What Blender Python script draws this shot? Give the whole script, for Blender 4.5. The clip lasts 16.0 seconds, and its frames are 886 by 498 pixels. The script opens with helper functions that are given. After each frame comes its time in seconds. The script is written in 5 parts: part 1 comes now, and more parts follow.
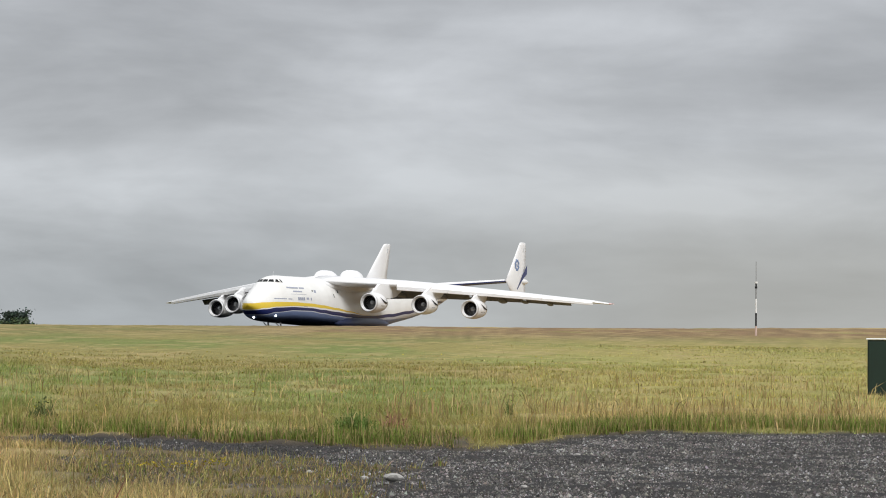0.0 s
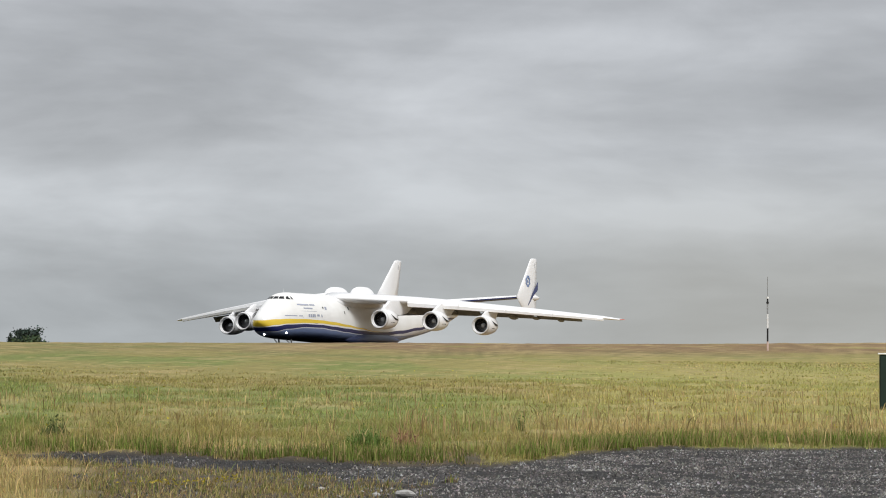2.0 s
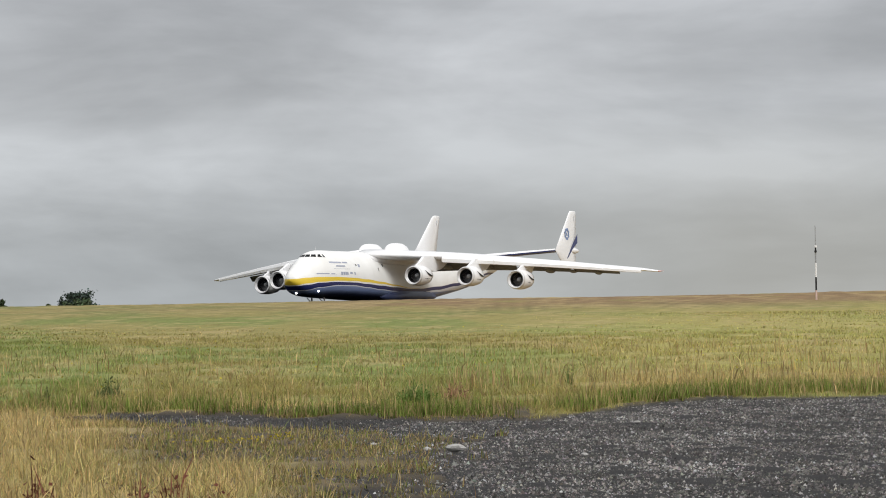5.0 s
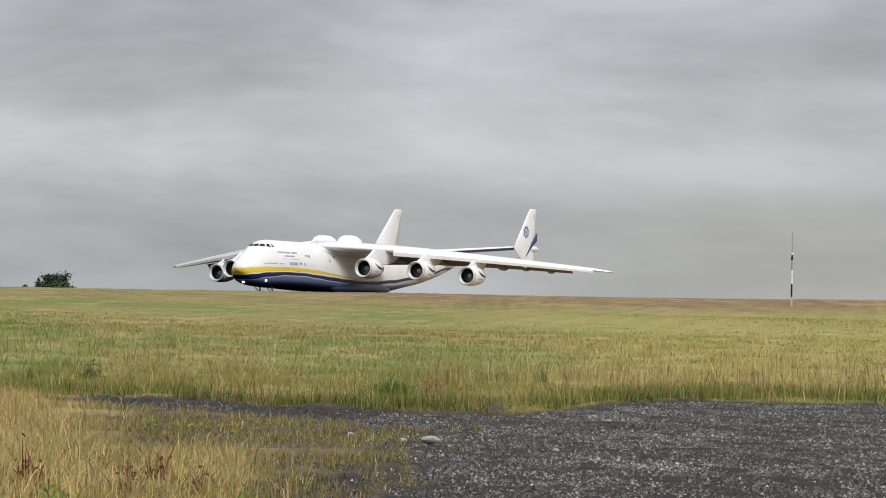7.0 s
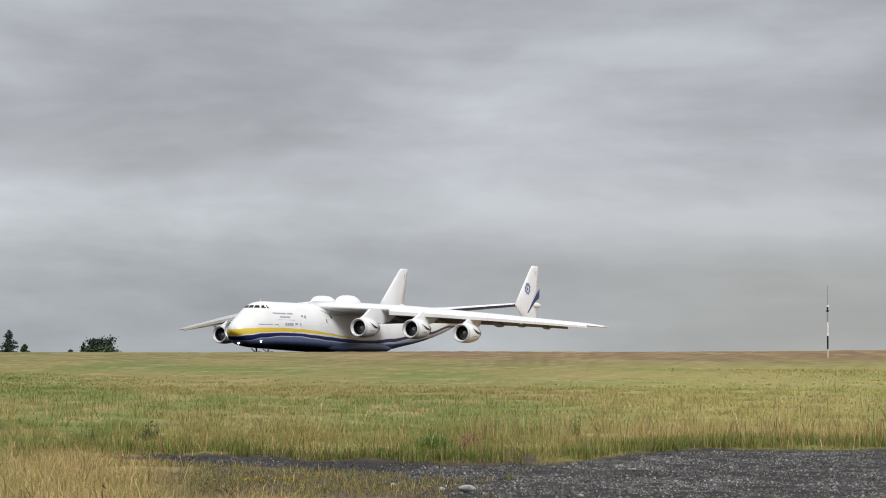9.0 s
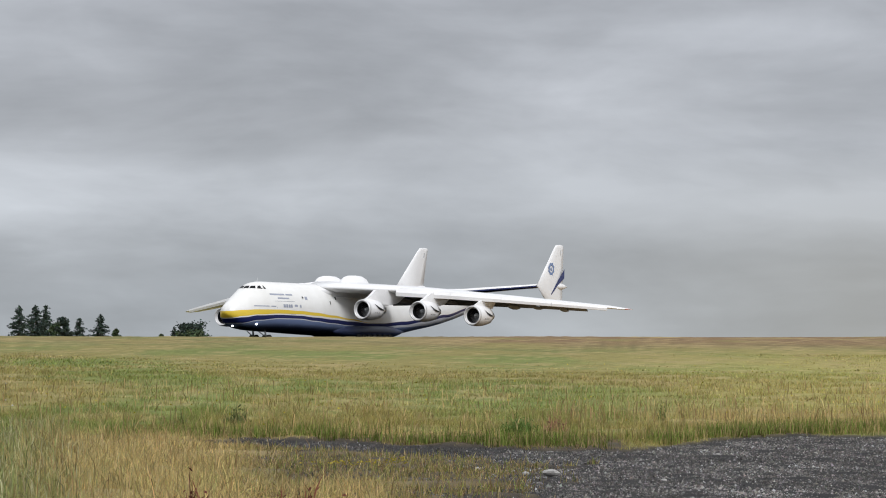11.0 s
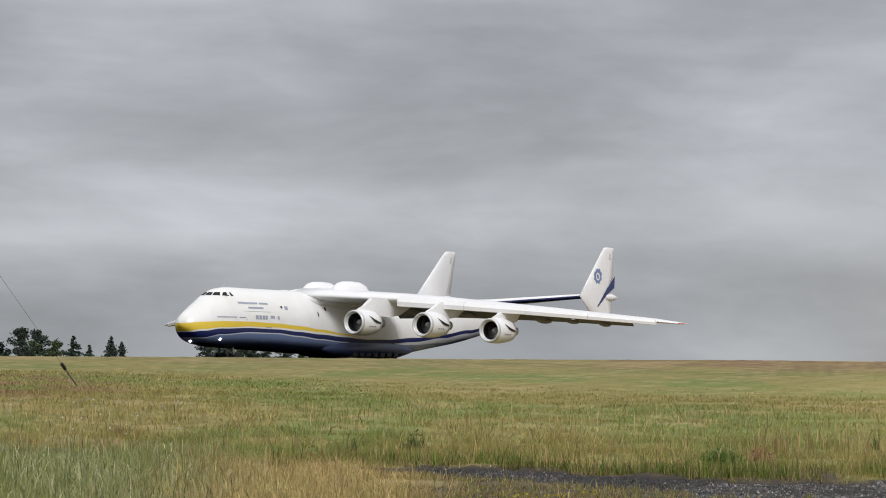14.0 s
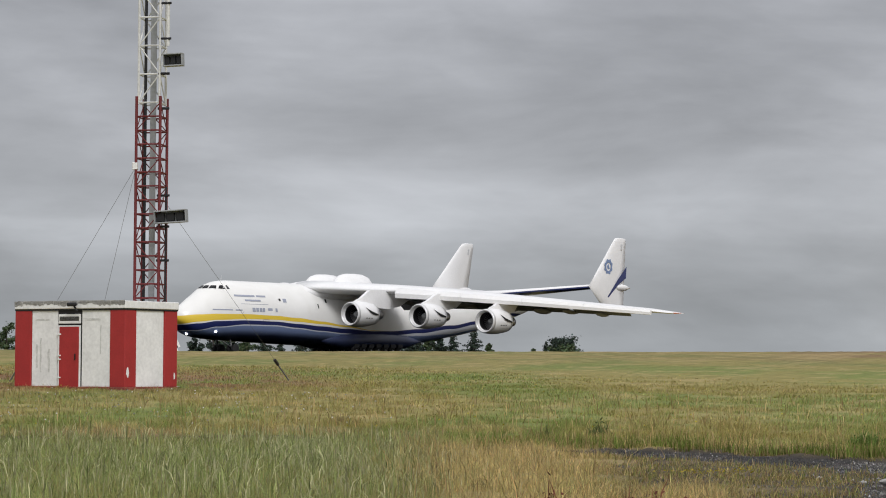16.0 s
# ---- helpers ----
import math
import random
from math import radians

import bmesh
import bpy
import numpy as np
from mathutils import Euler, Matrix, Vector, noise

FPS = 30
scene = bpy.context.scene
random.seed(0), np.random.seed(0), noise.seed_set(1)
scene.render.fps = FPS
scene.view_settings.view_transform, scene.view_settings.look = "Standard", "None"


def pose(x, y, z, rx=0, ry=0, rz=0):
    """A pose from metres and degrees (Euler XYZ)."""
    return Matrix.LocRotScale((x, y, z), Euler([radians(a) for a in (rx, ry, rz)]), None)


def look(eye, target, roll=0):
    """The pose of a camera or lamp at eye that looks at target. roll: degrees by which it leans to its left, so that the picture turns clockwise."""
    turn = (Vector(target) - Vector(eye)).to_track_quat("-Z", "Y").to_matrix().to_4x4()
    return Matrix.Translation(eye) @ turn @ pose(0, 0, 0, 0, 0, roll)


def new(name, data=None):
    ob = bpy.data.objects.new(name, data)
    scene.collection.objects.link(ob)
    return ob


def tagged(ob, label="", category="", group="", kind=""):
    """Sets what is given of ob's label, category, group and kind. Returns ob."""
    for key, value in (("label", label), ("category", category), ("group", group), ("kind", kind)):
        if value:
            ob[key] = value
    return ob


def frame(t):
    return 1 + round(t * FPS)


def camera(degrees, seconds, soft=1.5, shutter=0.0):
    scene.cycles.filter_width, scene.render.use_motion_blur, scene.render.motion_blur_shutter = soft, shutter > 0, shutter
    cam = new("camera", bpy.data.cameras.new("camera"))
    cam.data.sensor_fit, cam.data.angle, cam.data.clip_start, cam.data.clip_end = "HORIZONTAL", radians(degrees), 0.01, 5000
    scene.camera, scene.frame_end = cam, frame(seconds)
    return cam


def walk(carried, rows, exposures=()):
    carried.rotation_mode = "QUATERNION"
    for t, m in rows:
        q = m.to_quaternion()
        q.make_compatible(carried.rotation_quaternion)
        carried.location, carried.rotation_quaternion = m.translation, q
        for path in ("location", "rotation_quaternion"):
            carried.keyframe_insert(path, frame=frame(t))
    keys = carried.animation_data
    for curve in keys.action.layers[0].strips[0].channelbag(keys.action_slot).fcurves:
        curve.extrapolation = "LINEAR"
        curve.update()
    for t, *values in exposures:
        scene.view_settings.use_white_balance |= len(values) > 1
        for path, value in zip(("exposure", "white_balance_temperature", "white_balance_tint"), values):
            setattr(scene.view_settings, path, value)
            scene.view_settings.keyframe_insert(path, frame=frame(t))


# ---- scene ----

cam = camera(22.29, 16.0, soft=1.0)

# seconds, eye, heading (right of +y), pitch and roll in degrees
PATH = [
    (0.0, (0.24, 1.25, 1.58), 11.343, 2.325, 0.54),
    (0.5, (0.23, 1.20, 1.58), 11.339, 2.311, 0.38),
    (1.0, (0.24, 1.21, 1.58), 11.142, 2.390, 0.08),
    (1.5, (0.24, 1.24, 1.58), 10.974, 2.572, 0.26),
    (2.0, (0.24, 1.23, 1.58), 11.056, 2.740, 0.33),
    (2.5, (0.24, 1.25, 1.58), 11.083, 2.838, 0.18),
    (3.0, (0.24, 1.22, 1.58), 11.048, 2.907, -0.22),
    (3.5, (0.24, 1.25, 1.58), 10.454, 2.449, -1.03),
    (4.0, (0.24, 1.21, 1.58), 9.922, 1.627, -1.63),
    (6.5, (0.07, 0.35, 1.60), 10.056, 1.690, 1.12),
    (7.0, (0.03, 0.16, 1.60), 10.383, 1.474, 1.14),
    (7.5, (-0.13, -0.88, 1.61), 10.151, 2.005, 0.48),
    (8.0, (-0.30, -1.96, 1.62), 9.932, 2.869, 0.02),
    (10.5, (-0.25, -2.45, 1.63), 7.628, 2.867, 0.45),
    (11.0, (-0.25, -2.51, 1.63), 7.027, 2.537, 0.24),
    (11.5, (-0.26, -2.54, 1.63), 6.506, 2.459, 0.15),
    (12.0, (-0.02, -2.17, 1.63), 5.670, 2.578, 0.02),
    (12.5, (-0.02, -2.15, 1.63), 5.005, 2.800, 0.11),
    (13.0, (-0.01, -0.49, 1.61), 4.368, 3.090, 0.34),
    (13.5, (0.00, 0.26, 1.60), 3.424, 3.145, 0.48),
    (14.0, (0.00, 0.69, 1.59), 2.295, 3.099, 0.57),
    (14.5, (0.02, 0.62, 1.59), 1.117, 2.996, 0.41),
    (15.0, (-0.06, -2.62, 1.64), -0.154, 2.812, 0.37),
    (15.5, (-0.10, -4.11, 1.65), -1.317, 2.812, 0.29),
    (16.0, (-0.12, -5.20, 1.67), -2.422, 2.862, 0.26),
]


def view(eye, heading, pitch, roll):
    a, b = radians(heading), radians(pitch)
    way = Vector((math.sin(a) * math.cos(b), math.cos(a) * math.cos(b), math.sin(b)))
    return look(eye, Vector(eye) + way * 10, roll)


walk(cam, [(t, view(e, h, p, r)) for t, e, h, p, r in PATH],
     exposures=[(0, 0.05, 6470, 10), (3, 0.05, 6470, 10), (4, 0.04, 6520, 10), (7, 0.0, 6540, 10.5), (8, 0.0, 6480, 10.8), (10.4, -0.08, 6310, 11), (12.5, -0.08, 6360, 11.2), (14, -0.18, 6420, 11.8), (16, -0.2, 6440, 12)])

# ---- world and light ----
world = bpy.data.worlds.new("overcast_sky")
scene.world = world
world.use_nodes = True


def build_sky():
    nt = world.node_tree
    n, l = nt.nodes, nt.links
    n.clear()

    def math_node(op, a, b=None, clamp=False):
        m = n.new("ShaderNodeMath")
        m.operation, m.use_clamp = op, clamp
        for k, v in enumerate((a, b)):
            if v is None:
                continue
            if isinstance(v, (int, float)):
                m.inputs[k].default_value = v
            else:
                l.new(v, m.inputs[k])
        return m.outputs[0]

    def ramp(fac, stops):
        r = n.new("ShaderNodeValToRGB")
        e = r.color_ramp.elements
        while len(e) < len(stops):
            e.new(0.5)
        for k, (p, c) in enumerate(stops):
            e[k].position = p
            e[k].color = (*c, 1) if isinstance(c, tuple) else (c, c, c, 1)
        l.new(fac, r.inputs[0])
        return r.outputs[0]

    def mix(kind, fac, a, b):
        m = n.new("ShaderNodeMix")
        m.data_type, m.blend_type = "RGBA", kind
        for s, v in ((0, fac), (6, a), (7, b)):
            if isinstance(v, (int, float)):
                m.inputs[s].default_value = v
            elif isinstance(v, tuple):
                m.inputs[s].default_value = (*v, 1)
            else:
                l.new(v, m.inputs[s])
        return m.outputs[2]

    tc = n.new("ShaderNodeTexCoord")
    xyz = n.new("ShaderNodeSeparateXYZ")
    l.new(tc.outputs["Generated"], xyz.inputs[0])
    x, y, z = xyz.outputs

    def cloud(scale, flat, detail, rough, shift, swirl):
        v = n.new("ShaderNodeCombineXYZ")
        l.new(math_node("ADD", x, shift), v.inputs[0])
        l.new(y, v.inputs[1])
        # the bands sink slightly towards the west
        l.new(math_node("MULTIPLY", math_node("ADD", z, math_node("MULTIPLY", x, 0.02)), flat), v.inputs[2])
        t = n.new("ShaderNodeTexNoise")
        t.inputs["Distortion"].default_value = swirl
        t.inputs["Scale"].default_value, t.inputs["Detail"].default_value, t.inputs["Roughness"].default_value = scale, detail, rough
        l.new(v.outputs[0], t.inputs["Vector"])
        return t.outputs[0]

    broad = cloud(4.4, 3.6, 7.0, 0.54, 3.1, 0.3)
    fine = cloud(13.0, 2.8, 6.0, 0.52, 8.4, 0.3)
    bands = cloud(2.3, 10.0, 4.0, 0.48, 5.3, 0.2)
    both = math_node("ADD", math_node("MULTIPLY", broad, 0.46), math_node("ADD", math_node("MULTIPLY", fine, 0.20), math_node("MULTIPLY", bands, 0.34)))
    # height over the horizon: a slate band low down, paler cloud above, brightest overhead
    base = ramp(math_node("MULTIPLY", z, 1.0, True), [(0.0, (0.455, 0.485, 0.505)), (0.022, (0.45, 0.478, 0.50)), (0.055, (0.478, 0.50, 0.522)),
                                                (0.10, (0.465, 0.481, 0.502)), (0.17, (0.44, 0.455, 0.478)), (0.5, (0.79, 0.81, 0.835)), (1.0, (1.05, 1.06, 1.08))])
    tone = ramp(both, [(0.37, 0.68), (0.44, 0.85), (0.50, 0.99), (0.55, 1.13), (0.63, 1.35)])
    sky = mix("MULTIPLY", 1.0, base, tone)
    thick = ramp(math_node("ADD", math_node("MULTIPLY", x, 1.0), 0.5), [(0.2, 1.04), (0.45, 1.06), (0.6, 0.97), (0.85, 1.0)])
    sky = mix("MULTIPLY", 1.0, sky, thick)
    # thin dusty haze low down on the far side of the field
    side = ramp(math_node("ADD", math_node("MULTIPLY", x, 1.0), 0.0), [(0.13, 0.0), (0.30, 1.0)])
    low = ramp(z, [(0.0, 1.0), (0.035, 0.8), (0.09, 0.0)])
    sky = mix("MIX", math_node("MULTIPLY", math_node("MULTIPLY", side, low), 0.62), sky, (0.385, 0.375, 0.335))
    air = n.new("ShaderNodeTexSky")
    air.sky_type, air.sun_disc = "NISHITA", False
    air.sun_elevation, air.sun_rotation = radians(44), radians(157)
    thin = n.new("ShaderNodeVectorMath")
    thin.operation = "SCALE"
    l.new(air.outputs[0], thin.inputs[0])
    thin.inputs["Scale"].default_value = 0.06
    sky = mix("MIX", 0.94, thin.outputs[0], sky)
    bg = n.new("ShaderNodeBackground")
    bg.inputs[1].default_value = 1.0
    l.new(sky, bg.inputs[0])
    out = n.new("ShaderNodeOutputWorld")
    l.new(bg.outputs[0], out.inputs[0])


build_sky()
sun = new("sun", bpy.data.lights.new("sun", "SUN"))
sun.data.energy, sun.data.angle, sun.data.color = 2.1, radians(25), (1.0, 0.985, 0.965)
sun.matrix_world = look((30, -72, 75), (0, 0, 0))

# ---- materials ----
def material(name, colour, rough=0.6, metal=0.0, grain=0.0, scale=5.0, bump=0.0, coat=0.0, spec=0.5):
    """A painted or plain surface with dirt and grain at two sizes."""
    m = bpy.data.materials.new(name)
    m.use_nodes = True
    nt = m.node_tree
    n, l = nt.nodes, nt.links
    b = n["Principled BSDF"]
    b.inputs["Base Color"].default_value = (*colour, 1)
    b.inputs["Roughness"].default_value, b.inputs["Metallic"].default_value = rough, metal
    b.inputs["Coat Weight"].default_value, b.inputs["Specular IOR Level"].default_value = coat, spec
    if grain:
        tc = n.new("ShaderNodeTexCoord")
        sums = []
        for s in (scale, scale * 7):
            t = n.new("ShaderNodeTexNoise")
            t.inputs["Scale"].default_value, t.inputs["Detail"].default_value = s, 5
            l.new(tc.outputs["Object"], t.inputs["Vector"])
            sums.append(t.outputs[0])
        add = n.new("ShaderNodeMath")
        add.operation = "ADD"
        l.new(sums[0], add.inputs[0]), l.new(sums[1], add.inputs[1])
        rg = n.new("ShaderNodeMapRange")
        rg.inputs["From Min"].default_value, rg.inputs["From Max"].default_value = 0.6, 1.4
        rg.inputs["To Min"].default_value, rg.inputs["To Max"].default_value = 1 - grain, 1 + grain
        l.new(add.outputs[0], rg.inputs[0])
        mul = n.new("ShaderNodeVectorMath")
        mul.operation = "SCALE"
        mul.inputs[0].default_value = colour
        l.new(rg.outputs[0], mul.inputs["Scale"])
        l.new(mul.outputs[0], b.inputs["Base Color"])
        if bump:
            bp = n.new("ShaderNodeBump")
            bp.inputs["Strength"].default_value, bp.inputs["Distance"].default_value = bump, 0.02
            l.new(sums[1], bp.inputs["Height"]), l.new(bp.outputs[0], b.inputs["Normal"])
    return m


def tinted(name, rough=0.8, vary=0.25, noise_scale=0.6, through_light=0.0, relief=0.0, spec=0.2):
    """Plants and soil: the colour of each blade or patch is stored with the mesh, varied piece by piece."""
    m = bpy.data.materials.new(name)
    m.use_nodes = True
    n, l = m.node_tree.nodes, m.node_tree.links
    b = n["Principled BSDF"]
    b.inputs["Roughness"].default_value, b.inputs["Specular IOR Level"].default_value = rough, spec
    at = n.new("ShaderNodeAttribute")
    at.attribute_name = "tint"
    tc = n.new("ShaderNodeTexCoord")
    t = n.new("ShaderNodeTexNoise")
    t.inputs["Scale"].default_value, t.inputs["Detail"].default_value = noise_scale, 6
    l.new(tc.outputs["Object"], t.inputs["Vector"])
    geo = n.new("ShaderNodeNewGeometry")
    add = n.new("ShaderNodeMath")
    add.operation = "ADD"
    l.new(t.outputs[0], add.inputs[0])
    l.new(geo.outputs["Random Per Island"], add.inputs[1])
    rg = n.new("ShaderNodeMapRange")
    rg.inputs["From Min"].default_value, rg.inputs["From Max"].default_value = 0.3, 1.7
    rg.inputs["To Min"].default_value, rg.inputs["To Max"].default_value = 1 - vary, 1 + vary
    l.new(add.outputs[0], rg.inputs[0])
    mul = n.new("ShaderNodeVectorMath")
    mul.operation = "SCALE"
    l.new(at.outputs[0], mul.inputs[0]), l.new(rg.outputs[0], mul.inputs["Scale"])
    l.new(mul.outputs[0], b.inputs["Base Color"])
    if relief:
        fine = n.new("ShaderNodeTexNoise")
        fine.inputs["Scale"].default_value, fine.inputs["Detail"].default_value = 22, 6
        l.new(tc.outputs["Object"], fine.inputs["Vector"])
        bp = n.new("ShaderNodeBump")
        bp.inputs["Strength"].default_value, bp.inputs["Distance"].default_value = relief, 0.05
        l.new(fine.outputs[0], bp.inputs["Height"]), l.new(bp.outputs[0], b.inputs["Normal"])
    if through_light:
        b.inputs["Transmission Weight"].default_value = 0.0
        tr = n.new("ShaderNodeBsdfTranslucent")
        l.new(mul.outputs[0], tr.inputs[0])
        mx = n.new("ShaderNodeMixShader")
        mx.inputs[0].default_value = through_light
        l.new(b.outputs[0], mx.inputs[1]), l.new(tr.outputs[0], mx.inputs[2])
        l.new(mx.outputs[0], n["Material Output"].inputs[0])
    return m


def glowing(name, colour, strength):
    m = bpy.data.materials.new(name)
    m.use_nodes = True
    b = m.node_tree.nodes["Principled BSDF"]
    b.inputs["Base Color"].default_value = (*colour, 1)
    b.inputs["Emission Color"].default_value, b.inputs["Emission Strength"].default_value = (*colour, 1), strength
    return m


def livery(name):
    """White gloss paint with a yellow and a navy cheat line and a slate blue belly, darker towards the keel; line
    heights run along the body.
    """
    m = bpy.data.materials.new(name)
    m.use_nodes = True
    n, l = m.node_tree.nodes, m.node_tree.links
    b = n["Principled BSDF"]
    b.inputs["Roughness"].default_value, b.inputs["Coat Weight"].default_value = 0.35, 0.25
    tc = n.new("ShaderNodeTexCoord")
    s = n.new("ShaderNodeSeparateXYZ")
    l.new(tc.outputs["Object"], s.inputs[0])
    along = n.new("ShaderNodeMath")
    along.operation = "MULTIPLY"
    along.inputs[1].default_value = -1 / 84
    l.new(s.outputs[0], along.inputs[0])

    def lines(stops):
        """Three heights (over 10 m) along the body."""
        r = n.new("ShaderNodeValToRGB")
        r.color_ramp.interpolation = "EASE"
        e = r.color_ramp.elements
        while len(e) < len(stops):
            e.new(0.5)
        for k, (a, *h) in enumerate(stops):
            e[k].position, e[k].color = a / 84, (h[0] / 12, h[1] / 12, h[2] / 12, 1)
        l.new(along.outputs[0], r.inputs[0])
        sp = n.new("ShaderNodeSeparateColor")
        l.new(r.outputs[0], sp.inputs[0])
        return sp.outputs

    zz = n.new("ShaderNodeMath")
    zz.operation = "MULTIPLY"
    zz.inputs[1].default_value = 1 / 12
    l.new(s.outputs[2], zz.inputs[0])
    # yellow top, yellow foot, navy top
    one = lines(LINES_A)
    # navy foot, pale line foot, soft top of the darker underside
    two = lines(LINES_B)

    def under(h, soft=0.0012):
        d = n.new("ShaderNodeMath")
        d.operation = "SUBTRACT"
        l.new(h, d.inputs[0]), l.new(zz.outputs[0], d.inputs[1])
        r = n.new("ShaderNodeMapRange")
        r.inputs["From Min"].default_value, r.inputs["From Max"].default_value = -soft, soft
        l.new(d.outputs[0], r.inputs[0])
        return r.outputs[0]

    def over(fac, a, c):
        mx = n.new("ShaderNodeMix")
        mx.data_type = "RGBA"
        l.new(fac, mx.inputs[0])
        if isinstance(a, tuple):
            mx.inputs[6].default_value = (*a, 1)
        else:
            l.new(a, mx.inputs[6])
        mx.inputs[7].default_value = (*c, 1)
        return mx.outputs[2]

    t = n.new("ShaderNodeTexNoise")
    t.inputs["Scale"].default_value, t.inputs["Detail"].default_value = 0.35, 6
    l.new(tc.outputs["Object"], t.inputs["Vector"])
    w = n.new("ShaderNodeValToRGB")
    w.color_ramp.elements[0].position, w.color_ramp.elements[0].color = 0.3, (0.79, 0.785, 0.755, 1)
    w.color_ramp.elements[1].position, w.color_ramp.elements[1].color = 0.62, (0.85, 0.848, 0.825, 1)
    l.new(t.outputs[0], w.inputs[0])
    c = over(under(one[0]), w.outputs[0], (0.78, 0.56, 0.05))
    c = over(under(one[1]), c, (0.78, 0.78, 0.76))
    c = over(under(one[2]), c, (0.014, 0.022, 0.105))
    c = over(under(two[0]), c, (0.6, 0.62, 0.66))
    c = over(under(two[1]), c, (0.17, 0.225, 0.39))
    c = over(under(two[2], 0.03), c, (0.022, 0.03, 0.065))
    l.new(c, b.inputs["Base Color"])
    return m


LINES_A = [(0, 5.46, 4.37, 4.23), (2.2, 5.67, 4.73, 4.52), (5, 5.80, 5.0, 4.86), (10, 5.84, 5.2, 5.02), (15.5, 5.72, 5.18, 4.95), (20, 5.5, 4.99, 4.72), (25, 5.12, 4.75, 4.46), (30, 4.66, 4.43, 4.2), (36, 4.08, 4.02, 3.95), (40, 4.0, 4.0, 4.0), (47, 4.4, 4.4, 4.4), (55, 5.05, 5.05, 5.05), (62, 5.8, 5.8, 5.8), (72, 7.2, 7.2, 7.2)]
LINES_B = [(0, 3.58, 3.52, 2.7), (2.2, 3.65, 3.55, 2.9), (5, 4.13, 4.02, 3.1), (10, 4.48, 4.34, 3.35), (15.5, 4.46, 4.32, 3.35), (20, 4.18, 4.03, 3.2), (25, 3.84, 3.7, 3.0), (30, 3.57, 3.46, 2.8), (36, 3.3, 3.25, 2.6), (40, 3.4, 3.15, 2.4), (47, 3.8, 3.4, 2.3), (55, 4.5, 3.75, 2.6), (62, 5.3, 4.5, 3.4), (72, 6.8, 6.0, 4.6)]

PAINT = livery("aircraft_paint")
WHITE = material("white_gloss_paint", (0.82, 0.82, 0.82), 0.35, grain=0.05, scale=0.5, coat=0.2)
GREYWHITE = material("pale_grey_paint", (0.55, 0.56, 0.57), 0.45, grain=0.08, scale=0.6)
NAVY = material("navy_paint", (0.016, 0.026, 0.12), 0.35, grain=0.1, scale=1.0, coat=0.2)
DARKGLASS = material("cockpit_glass", (0.012, 0.014, 0.018), 0.08, spec=0.6)
DARK = material("dark_metal", (0.02, 0.02, 0.022), 0.5, metal=0.4, grain=0.2, scale=3)
STEEL = material("bare_metal", (0.42, 0.42, 0.43), 0.35, metal=0.9, grain=0.15, scale=2)
BELLY = material("slate_blue_paint", (0.03, 0.04, 0.09), 0.4, grain=0.12, scale=0.6)
LIP = material("polished_lip", (0.72, 0.72, 0.72), 0.4, metal=0.3, grain=0.08, scale=2)
# grey of the track fairings; on the flaps it paints in underside shade
FAIRING_FLAP_SHADE = material("fairing_and_flap_shade_grey", (0.22, 0.225, 0.23), 0.5, grain=0.1, scale=1)
RUBBER = material("black_rubber", (0.018, 0.018, 0.018), 0.85, grain=0.2, scale=4)
MARK = material("grey_blue_marking", (0.34, 0.37, 0.45), 0.5)
GLOW = glowing("landing_light_glow", (1.0, 0.98, 0.93), 9.0)
REDGLOW = material("red_navigation_lens", (0.7, 0.12, 0.08), 0.3)
RED = material("weathered_red_paint", (0.36, 0.022, 0.022), 0.55, grain=0.16, scale=2.2, bump=0.1)
CHALK = material("weathered_white_paint", (0.80, 0.80, 0.79), 0.6, grain=0.15, scale=1.4, bump=0.1)
CONCRETE = material("concrete", (0.47, 0.46, 0.44), 0.9, grain=0.35, scale=2.5, bump=0.4)
TOWERRED = material("tower_red_paint", (0.135, 0.014, 0.016), 0.6, grain=0.25, scale=2)
TOWERWHITE = material("tower_white_paint", (0.62, 0.62, 0.60), 0.6, grain=0.25, scale=2)
GREENBOX = material("dark_green_paint", (0.006, 0.022, 0.014), 0.5, grain=0.2, scale=2)
WIRE = material("galvanised_wire", (0.20, 0.20, 0.21), 0.5, metal=0.5)
LEAD = material("grey_cable_tray", (0.33, 0.34, 0.35), 0.5, metal=0.3, grain=0.15, scale=2)
ASPHALT = material("asphalt", (0.05, 0.05, 0.052), 0.9, grain=0.25, scale=1.2, bump=0.3)
STONE = tinted("gravel_stone", 0.85, 0.35, 6.0)
SOIL = tinted("field_soil", 0.95, 0.55, 5.0, relief=0.8)
GRASS = tinted("grass_blades", 0.8, 0.24, 0.12, 0.45, spec=0.06)
NEEDLE = tinted("conifer_needles", 0.8, 0.4, 0.4, 0.1)
BARK = material("dark_bark", (0.05, 0.04, 0.03), 0.9, grain=0.3, scale=2)

# ---- building helpers ----
def part(name, bm, mat, parent=None, label="", smooth=False):
    """Links a bmesh as one mesh object, under a thing or a part."""
    me = bpy.data.meshes.new(name)
    bmesh.ops.recalc_face_normals(bm, faces=bm.faces)
    bm.to_mesh(me)
    bm.free()
    me.materials.append(mat)
    if smooth:
        for p in me.polygons:
            p.use_smooth = True
    ob = new(name, me)
    if parent is not None:
        ob.parent = parent
    if label:
        ob["label"] = label
    return ob


def thing(name, label, category, group="", kind="", at=None):
    ob = new(name)
    if at is not None:
        ob.matrix_basis = at
    return tagged(ob, label, category, group, kind)


